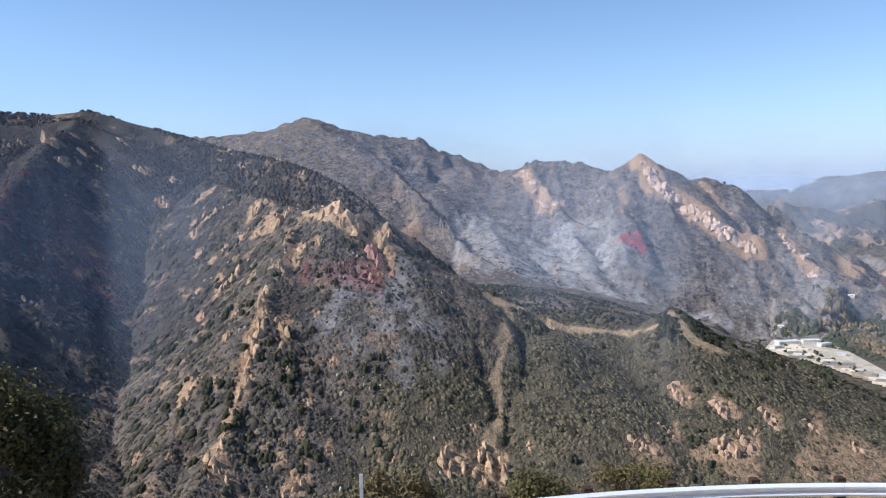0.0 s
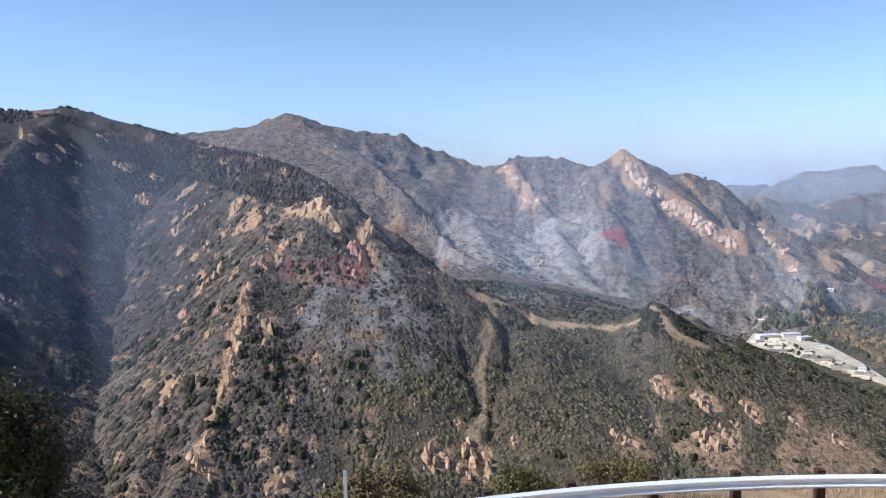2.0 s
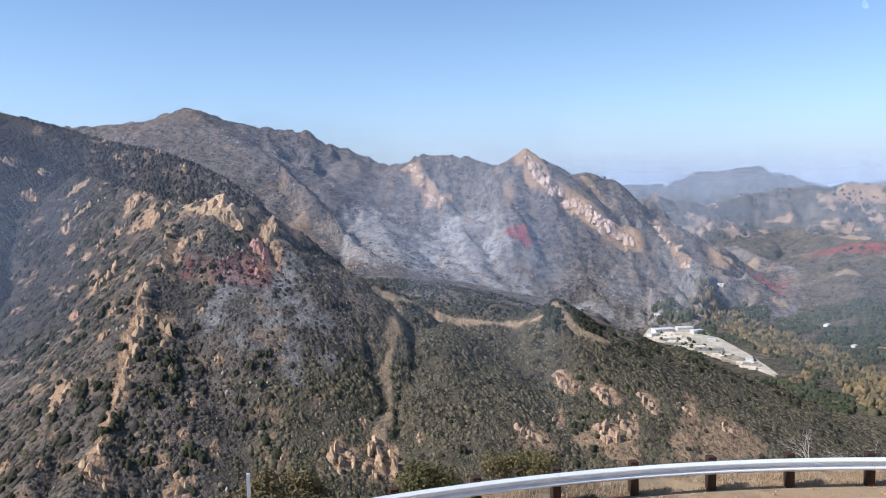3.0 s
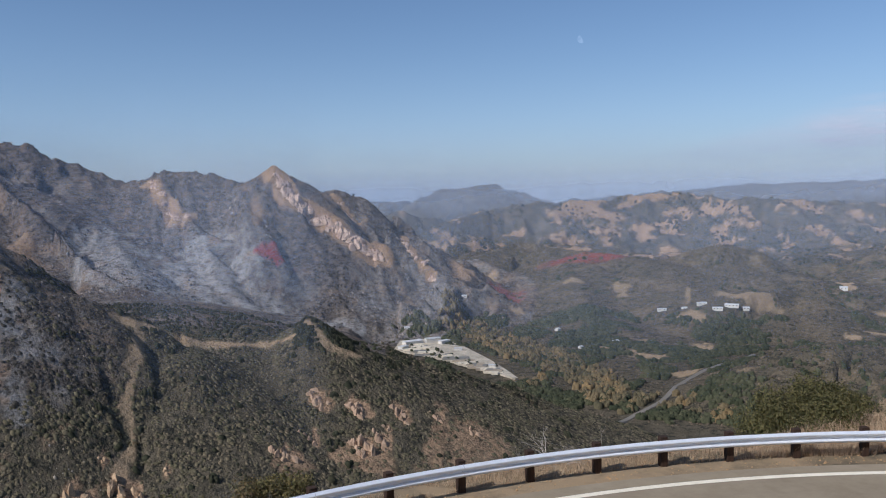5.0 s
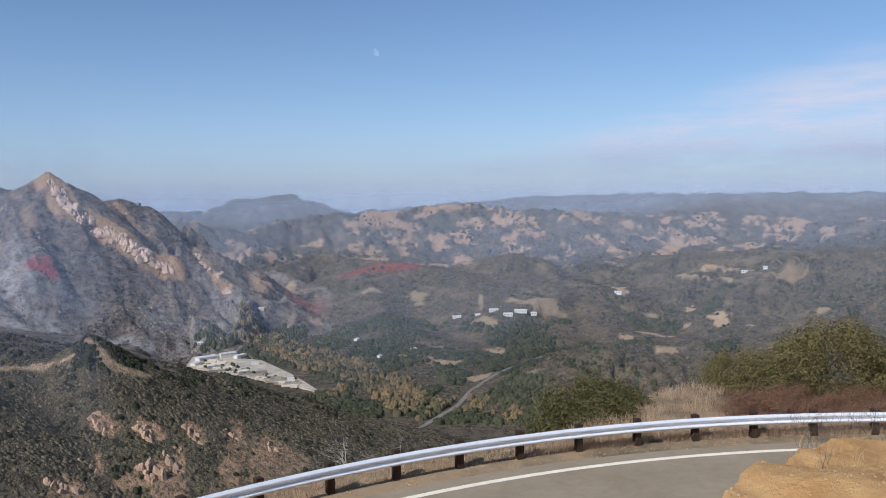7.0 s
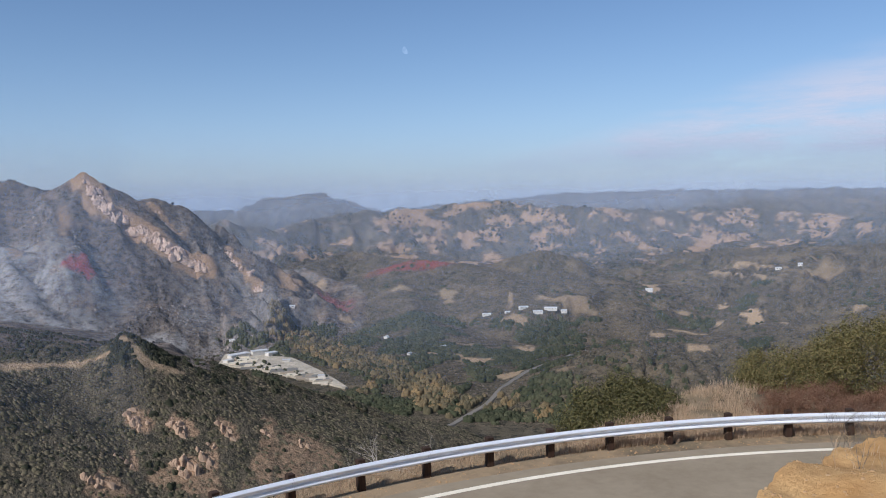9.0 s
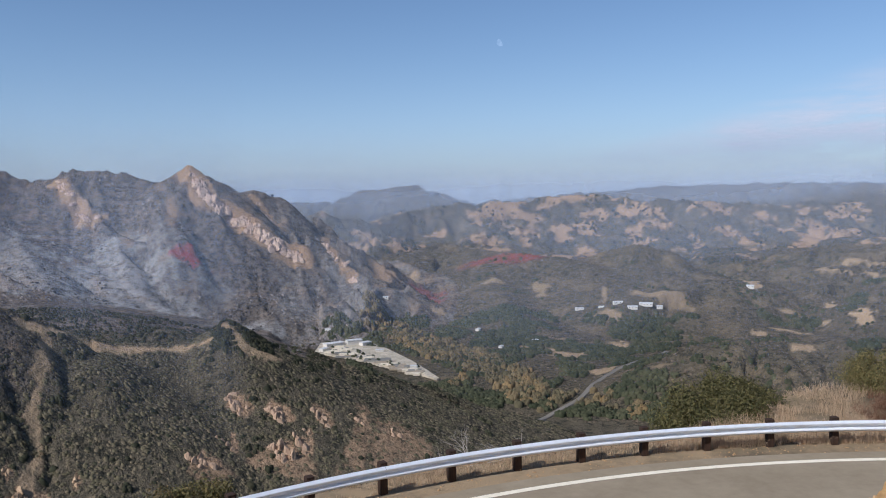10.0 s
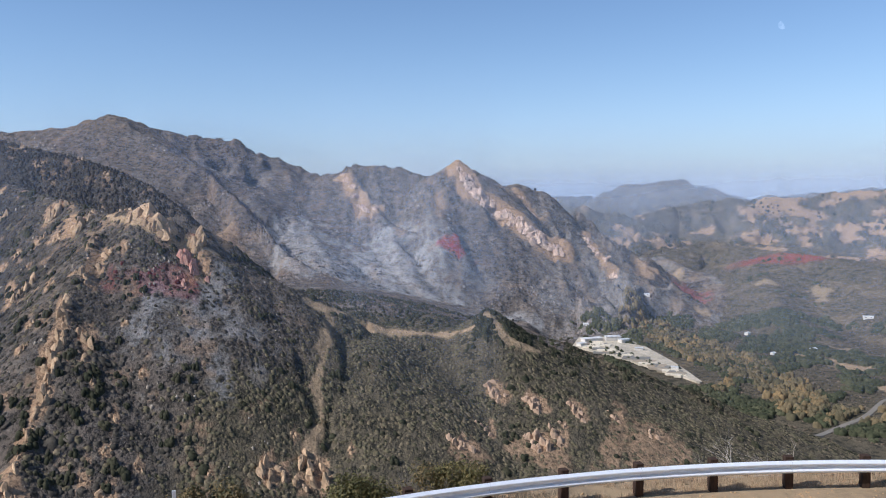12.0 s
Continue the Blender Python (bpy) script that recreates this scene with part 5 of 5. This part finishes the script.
SLAB = plain("broken_slab", (.56, .47, .34), (.82, .72, .54), .12, .9, .2)
PANEL = plain("lot_asphalt", (.17, .16, .14), (.28, .26, .22), .1, .9, .2)
DIRT = plain("lot_dirt", (.30, .24, .165), (.44, .36, .26), .08, .95, .2)
rng = random.Random(77)
for i in range(64):
    t = rng.random()
    az = 22.2 + 6.6 * t + rng.uniform(-.5, .8) * (1 - t)
    dist = 1340 - 215 * t + rng.uniform(-38, 34) * (1.05 - .75 * t)
    x, y, _ = polar(az, dist)
    l, d, hgt = rng.uniform(4, 15), rng.uniform(3, 9), rng.choice((.35, .5, .8, 1.4))
    slab = part("foundation", prism(bmesh.new(), [(-l, -d), (l, -d), (l, d), (-l, d)], -1, hgt + .013 * i), (DIRT, SLAB, PANEL, SLAB)[i % 4])
    slab.matrix_world = pose(x, y, VALLEY + 2.2, 0, 0, -32 + rng.uniform(-6, 6))
    tagged(slab, ("patch of tan earth on the cleared lot", "pale broken concrete foundation on the cleared lot", "grey asphalt panel on the cleared lot", "pale broken concrete foundation on the cleared lot")[i % 4], "foundation", "foundations on the lot")
for az, dist, ln, dp, hh, turn in ((23.0, 1352, 34, 14, 5, 8), (24.4, 1362, 26, 12, 7, -6), (25.2, 1350, 18, 10, 5, 12), (22.3, 1312, 16, 9, 4, 30), (26.2, 1290, 12, 7, 3, -30), (28.6, 1160, 10, 6, 3, -40)):
    building(az, dist, ln, dp, hh, turn, "pale flat-roofed shell of a plant building", pitched=False)
for az, dist, ln, dp, hh, turn in ((41.8, 1575, 10, 8, 2.6, -20), (42.9, 1575, 17, 8, 2.8, -25), (43.9, 1562, 18, 8, 2.8, -38), (44.8, 1575, 24, 9, 2.8, -48), (45.7, 1584, 11, 8, 2.6, -40), (40.3, 1572, 16, 7, 2.4, -30),
                                   (26.6, 1560, 15, 7, 2.2, -20), (22.6, 1440, 10, 7, 2.4, -20), (51.5, 1742, 14, 9, 3.6, -50), (59.7, 1900, 12, 8, 3.4, -50), (61, 1930, 9, 8, 3.4, -60), (34.8, 1304, 6, 6, 3, 20), (37.2, 1345, 9, 7, 3.2, 10), (33.2, 1430, 8, 7, 3.2, 30)):
    building(az, dist, ln, dp, hh, turn, "white house with a pale roof among oaks")

# single oaks left standing on the lot
rs = np.random.RandomState(41)
t = rs.rand(26)
az, dist = np.radians(22.4 + 6.4 * t + rs.uniform(-.3, .6, 26)), 1330 - 205 * t + rs.uniform(-30, 30, 26)
size = rs.uniform(3.5, 8, 26)
spread("oak_wood", TREES, dist * np.sin(az), dist * np.cos(az), size, size * .8, OAK, "small dark oaks left on the cleared lot", "trees", Z=np.full(26, VALLEY + 2.2))

# ---- plants and small things beside the road ----
def leafy(name, tones):
    m, n, l, b = nodes_of(name, .6)
    b.inputs["Specular IOR Level"].default_value = .25
    g = n.new("ShaderNodeNewGeometry")
    r = n.new("ShaderNodeValToRGB")
    for i, c in enumerate(tones):
        e = r.color_ramp.elements[i] if i < 2 else r.color_ramp.elements.new(i / (len(tones) - 1))
        e.position, e.color = i / (len(tones) - 1), (*c, 1)
    l.new(g.outputs["Random Per Island"], r.inputs["Fac"])
    l.new(r.outputs["Color"], b.inputs["Base Color"])
    t = n.new("ShaderNodeBsdfTranslucent")
    l.new(r.outputs["Color"], t.inputs["Color"])
    mix = n.new("ShaderNodeMixShader")
    mix.inputs["Fac"].default_value = .3
    l.new(b.outputs[0], mix.inputs[1])
    l.new(t.outputs[0], mix.inputs[2])
    l.new(mix.outputs[0], n["Material Output"].inputs["Surface"])
    return m


BARK = plain("grey_bark", (.09, .075, .06), (.20, .17, .14), 8.0, .9, .4, .01)
DEADWOOD = plain("bleached_twigs", (.26, .22, .18), (.42, .37, .31), 8.0, .9, .3, .01)


def tube(bm, p, q, r0, r1, sides=5):
    d = (q - p).normalized()
    a = d.orthogonal().normalized()
    b = d.cross(a)
    rows = []
    for c, r in ((p, r0), (q, r1)):
        rows.append([bm.verts.new(c + (a * math.cos(6.2832 * i / sides) + b * math.sin(6.2832 * i / sides)) * r) for i in range(sides)])
    for i in range(sides):
        j = (i + 1) % sides
        bm.faces.new((rows[0][i], rows[0][j], rows[1][j], rows[1][i]))


def branch(bm, p, d, length, r, depth, rng, tips, spread_by=.6, droop=0.0):
    steps = 3
    for _ in range(steps):
        d = (d + Vector((rng.uniform(-1, 1), rng.uniform(-1, 1), rng.uniform(-.6, .8) - droop)) * .22).normalized()
        q = p + d * (length / steps)
        tube(bm, p, q, r, r * .8, 5 if r > .02 else 3)
        p, r = q, r * .8
        if depth and rng.random() < .75:
            e = (d + Vector((rng.uniform(-1, 1), rng.uniform(-1, 1), rng.uniform(-.4, .8))) * spread_by * 1.3).normalized()
            branch(bm, p, e, length * rng.uniform(.5, .75), r * .65, depth - 1, rng, tips, spread_by, droop)
    tips.append(p)
    if depth:
        for _ in range(2):
            e = (d + Vector((rng.uniform(-1, 1), rng.uniform(-1, 1), rng.uniform(-.4, .7))) * spread_by).normalized()
            branch(bm, p, e, length * rng.uniform(.55, .8), r * .7, depth - 1, rng, tips, spread_by, droop)


def leaves_mesh(name, centre, radii, lumps, count, leaf, material, parent, rng, hollow=.55, upright=.3):
    """A crown of many single leaves, thickest in its outer clumps, with an uneven outline."""
    puffs = []
    for _ in range(lumps):
        a, e = rng.uniform(0, 6.283), math.asin(rng.uniform(-.35, .98))
        k = rng.uniform(hollow, .86)
        c = Vector((math.cos(a) * math.cos(e) * radii[0] * k, math.sin(a) * math.cos(e) * radii[1] * k, math.sin(e) * radii[2] * k))
        puffs.append((c, rng.uniform(.16, .34) * min(radii[0], radii[1]) + .05))
    co, fs = [], []
    for i in range(count):
        c, s = puffs[i % lumps]
        d = Vector((rng.gauss(0, 1), rng.gauss(0, 1), rng.gauss(0, .8))).normalized() * s * rng.uniform(.55, 1.08)
        p = Vector(centre) + c + d
        out = (d.normalized() + Vector((rng.uniform(-1, 1), rng.uniform(-1, 1), rng.uniform(-.5, 1) + upright)) * .8).normalized()
        side = out.orthogonal().normalized()
        side = (Matrix.Rotation(rng.uniform(0, 6.28), 3, out) @ side)
        ln, wd = leaf * rng.uniform(.7, 1.35), leaf * rng.uniform(.28, .45)
        fold = out.cross(side) * wd
        k = len(co)
        co += [p, p + side * ln * .5 + fold + out * wd * .4, p + side * ln, p + side * ln * .5 - fold + out * wd * .4]
        fs += [(k, k + 1, k + 2), (k, k + 2, k + 3)]
    me = bpy.data.meshes.new(name)
    me.from_pydata([tuple(c) for c in co], [], fs)
    me.materials.append(material)
    ob = new(name, me)
    ob.parent = parent
    return ob


def bush(name, az, dist, radii, lift, count, leaf, material, label, category, seed, lumps=46, twiggy=1.0, group=""):
    rng = random.Random(seed)
    x, y, _ = polar(az, dist)
    z = height(x, y)
    thing = tagged(new(name), label, category, group)
    thing.location = (x, y, z)
    for _ in range(max(4, int(6 * twiggy))):
        bm = bmesh.new()
        a = rng.uniform(0, 6.283)
        d = Vector((math.cos(a) * .7, math.sin(a) * .7, 1)).normalized()
        branch(bm, Vector((rng.uniform(-.2, .2) * radii[0], rng.uniform(-.2, .2) * radii[1], -.2)), d, (lift + radii[2]) * (.30 + .06 * twiggy), .02 + .016 * radii[2], 3, rng, [])
        part("branch", bm, BARK, thing)
    leaves_mesh("foliage", (0, 0, lift), radii, lumps, count, leaf, material, thing, rng)
    return thing


SUMAC = leafy("sumac_leaves", [(.068, .068, .024), (.105, .098, .034), (.145, .126, .044), (.19, .155, .06), (.085, .076, .032)])
GREYLEAF = leafy("grey_green_leaves", [(.105, .095, .036), (.155, .135, .048), (.205, .168, .06), (.26, .2, .078), (.125, .105, .044)])
DARKLEAF = leafy("live_oak_leaves", [(.04, .046, .02), (.065, .068, .028), (.1, .088, .034), (.15, .112, .04)])
RUSTY = leafy("rusty_leaves", [(.070, .070, .035), (.126, .112, .049), (.196, .140, .063), (.238, .168, .070), (.098, .084, .042)])
bush("sumac_bush", 49.8, 28.6, (2.95, 2.1, 1.72), .35, 32000, .082, SUMAC, "dense round green bush behind the guard rail", "bush", 31, 70)
bush("ceanothus_bush", 64.8, 34.5, (3.4, 2.4, 2.15), .55, 32000, .082, GREYLEAF, "broad grey-green bush on the verge", "bush", 32, 70)
bush("ceanothus_bush", 59.6, 34.0, (2.1, 1.7, 1.3), .35, 16000, .07, GREYLEAF, "small grey-green bush beside a larger one", "bush", 33, 46)
bush("ceanothus_bush", 70.2, 35.0, (2.4, 2.0, 1.4), .4, 16000, .075, GREYLEAF, "grey-green bush at the end of the verge", "bush", 37, 46)
bush("roadside_bush", -4.0, 21.4, (1.9, 1.2, 1.3), .95, 9000, .10, RUSTY, "rusty olive bush below the road edge", "bush", 34, 50)
bush("roadside_bush", 6.6, 22.0, (1.25, 1.0, 1.1), .75, 5000, .09, SUMAC, "yellow-green bush below the guard rail", "bush", 35, 36)
bush("roadside_bush", 11.2, 22.4, (1.0, .9, 1.1), .85, 1500, .08, RUSTY, "half-bare twiggy brown bush below the guard rail", "bush", 36, 24, 2.0)
bush("roadside_bush", 13.6, 23.2, (1.0, .9, 1.2), 1.1, 3600, .09, GREYLEAF, "slender yellow-green bush below the guard rail", "bush", 38, 26)
bush("live_oak", -31.2, 26.0, (3.5, 3.2, 5.0), 4.6, 32000, .16, DARKLEAF, "dark live oak below the road edge", "tree", 39, 90)


def dead_shrub(az, dist, tall, seed, label):
    rng = random.Random(seed)
    x, y, _ = polar(az, dist)
    thing = tagged(new("dead_shrub"), label, "shrub")
    thing.location = (x, y, height(x, y))
    for _ in range(4):
        bm = bmesh.new()
        a = rng.uniform(0, 6.283)
        branch(bm, Vector((rng.uniform(-.1, .1), rng.uniform(-.1, .1), -.1)), Vector((math.cos(a) * 1.3, math.sin(a) * 1.3, 1)).normalized(), tall * .62, .022, 2, rng, [], .8, .35)
        part("branch", bm, DEADWOOD, thing)
    return thing


dead_shrub(32.6, 22.6, 1.25, 51, "bare bleached shrub behind the guard rail")
dead_shrub(35.6, 23.2, 1.05, 52, "bare bleached shrub behind the guard rail")
dead_shrub(29.6, 22.6, .85, 53, "bare bleached shrub behind the guard rail")


def blades(name, X, Y, tall, wide, material, label, Z=None):
    """Dry stalks: each a bent, tapered blade."""
    rs = np.random.RandomState(len(X))
    Z = terrain(X, Y)[0] if Z is None else Z
    a, lean, dirn = rs.uniform(0, 6.283, len(X)), rs.uniform(.1, .9, len(X)) * tall, rs.uniform(0, 6.283, len(X))
    cx, cy = np.cos(a) * wide, np.sin(a) * wide
    lx, ly = np.cos(dirn) * lean, np.sin(dirn) * lean
    zero = np.zeros_like(X)
    rows = [(-cx, -cy, zero - .05), (cx, cy, zero - .05), (lx * .4 + cx * .8, ly * .4 + cy * .8, tall * .6), (lx * .4 - cx * .8, ly * .4 - cy * .8, tall * .6), (lx, ly, tall)]
    co = np.stack([np.stack([X + r[0], Y + r[1], Z + r[2]], -1) for r in rows], 1).reshape(-1, 3)
    base = np.arange(len(X))[:, None] * 5
    tri = np.concatenate([base + np.array([[0, 1, 2]]), base + np.array([[0, 2, 3]]), base + np.array([[3, 2, 4]])]).astype(np.int32)
    me = bpy.data.meshes.new(name)
    me.vertices.add(len(co))
    me.vertices.foreach_set("co", co.astype(np.float32).ravel())
    me.loops.add(tri.size)
    me.loops.foreach_set("vertex_index", tri.ravel())
    me.polygons.add(len(tri))
    me.polygons.foreach_set("loop_start", np.arange(0, tri.size, 3, dtype=np.int32))
    me.update(calc_edges=True)
    me.materials.append(material)
    return tagged(new(name, me), label, "grass", kind="stuff")


STRAW = leafy("dry_grass", [(.42, .285, .17), (.53, .375, .23), (.6, .45, .3), (.46, .315, .195)])
BUCKWHEAT = leafy("buckwheat", [(.16, .082, .048), (.21, .108, .062), (.27, .145, .085), (.22, .125, .075), (.33, .21, .13)])
rs = np.random.RandomState(5)
count = 110000
a = rs.uniform(radians(-34), radians(60), count)
out = .1 + 6.5 * rs.rand(count) ** 1.7
r = RAIL_R + out
X, Y = RAIL_C[0] + r * np.sin(a), RAIL_C[1] + r * np.cos(a)
az = np.degrees(np.arctan2(X, Y))
keep = (fbm(X * .7, Y * .7, 3, 301) > -.25) & ((out < 1.8) | (az > 40)) & (rs.rand(count) < np.where(az > 48, 1.0, .6))
brown = keep & (az > 58.5) & (az < 69) & (out > 1.4) & (fbm(X * .5, Y * .5, 2, 302) > -.6)
straw = keep & ~brown
tall = .07 + .26 * rs.rand(count) ** 1.7 + .1 * (az > 45) * rs.rand(count)
tall = np.where((out < .5) & (az < 46), tall * .5, tall)
blades("dry_grass", X[straw], Y[straw], tall[straw], .005, STRAW, "tall dry straw-coloured grass behind the rail")
tall = .12 + .3 * rs.rand(count) * (.7 + .5 * fbm(X * .8, Y * .8, 2, 303))
blades("buckwheat", X[brown], Y[brown], tall[brown], .007, BUCKWHEAT, "dry rust-brown buckwheat behind the rail")

for i, (az, dist, wide, high) in enumerate(((59.6, 29.6, 1.2, .42), (61.6, 30.2, 1.5, .5), (63.4, 29.4, 1.3, .45), (65.4, 30.6, 1.6, .52), (67.4, 29.8, 1.4, .46), (69.2, 30.4, 1.5, .5), (62.6, 31.8, 1.4, .5), (66.6, 32, 1.5, .5))):
    bush("buckwheat_shrub", az, dist, (wide, .8, high * .72), .18, 5200, .04, BUCKWHEAT, "low rust-brown buckwheat shrub behind the rail", "shrub", 60 + i, 30, .7, "buckwheat behind the rail")

# weeds and clods on the bank
count = 500
az = rs.uniform(58, 76, count)
d = rs.uniform(7.5, 14.5, count)
X, Y = d * np.sin(np.radians(az)), d * np.cos(np.radians(az))
keep = fbm(X * .8, Y * .8, 2, 305) > .1
blades("bank_weeds", X[keep], Y[keep], .06 + .22 * rs.rand(keep.sum()), .004, STRAW, "sparse dry weeds on bare orange earth")
CLOD = plain("dry_clods", (.34, .20, .095), (.52, .34, .175), 3.0, .95, .5, .02)
count = 1600
az, d = rs.uniform(52, 76, count), rs.uniform(6.5, 15, count)
X, Y = d * np.sin(np.radians(az)), d * np.cos(np.radians(az))
size = .012 + .045 * rs.rand(count) ** 4
spread("earth_clods", STONES, X, Y, size, size * .6, CLOD, "crumbled orange clods of dry earth", "earth", .3)
count = 1500
a = rs.uniform(radians(-20), radians(58), count)
r = RAIL_R + rs.uniform(-.75, .5, count)
X, Y = RAIL_C[0] + r * np.sin(a), RAIL_C[1] + r * np.cos(a)
size = .015 + .06 * rs.rand(count) ** 3
spread("gravel", STONES, X, Y, size, size * .7, CLOD, "scattered gravel and earth along the road edge", "gravel", .2)


def weed(az, dist, seed):
    rng = random.Random(seed)
    x, y, _ = polar(az, dist)
    thing = tagged(new("dry_weed"), "spindly dark dry weed on the bank", "weed", "weeds on the bank")
    thing.location = (x, y, height(x, y))
    for _ in range(3):
        bm = bmesh.new()
        branch(bm, Vector((rng.uniform(-.05, .05), rng.uniform(-.05, .05), -.03)), Vector((rng.uniform(-.6, .6), rng.uniform(-.6, .6), 1)).normalized(), rng.uniform(.25, .4), .005, 2, rng, [], .8)
        part("stem", bm, BARK, thing)


for i, (az, dist) in enumerate(((63.4, 12.0), (64.2, 12.6), (65.2, 12.9), (66.0, 13.2), (67.2, 13.4), (68.0, 13.5), (64.8, 11.0))):
    weed(az, dist, 70 + i)


def stake():
    x, y, _ = polar(-6.2, 18.3)
    z = height(x, y)
    paint = plain("white_paint", (.70, .70, .68), (.84, .84, .82), 6.0, .5, .1, .002)
    bm = bmesh.new()
    bmesh.ops.create_cube(bm, size=1, matrix=Matrix.Translation((0, 0, .62)) @ Matrix.Diagonal((.085, .02, 1.5, 1)))
    bmesh.ops.bevel(bm, geom=bm.edges, offset=.006, segments=2, affect="EDGES")
    ob = part("marker_post", bm, paint)
    ob.matrix_world = pose(x, y, z + (7.4 - 18.3 * math.tan(radians(19.35)) - z - 1.37), 0, 0, 5)
    return tagged(ob, "slim white marker post at the road edge", "marker post")


stake()


def moon():
    x, y, z = polar(35.0, 4880, 10.3)
    m = bpy.data.materials.new("moonlight")
    m.use_nodes = True
    n, l = m.node_tree.nodes, m.node_tree.links
    n.remove(n["Principled BSDF"])
    e, c, add = n.new("ShaderNodeEmission"), n.new("ShaderNodeBsdfTransparent"), n.new("ShaderNodeAddShader")
    e.inputs["Color"].default_value = (.9, .95, 1, 1)
    l.new(ramp(n, l, noise_tex(n, l, .05, 3), .3, .7, .02, .16), e.inputs["Strength"])
    l.new(c.outputs[0], add.inputs[0])
    l.new(e.outputs[0], add.inputs[1])
    l.new(add.outputs[0], n["Material Output"].inputs["Surface"])
    bm = bmesh.new()
    rim = [bm.verts.new((-24 * math.sin(t), 0, 24 * math.cos(t))) for t in np.linspace(0, math.pi, 14)]
    inner = [bm.verts.new((5 * math.sin(t), -4 * math.sin(t), 24 * math.cos(t))) for t in np.linspace(0, math.pi, 14)[1:-1]]
    bm.faces.new(rim + inner[::-1])
    ob = part("moon", bm, m)
    ob.matrix_world = pose(x, y, z, 0, -28, -35)
    return tagged(ob, "faint half moon in the daytime sky", "moon")


moon()
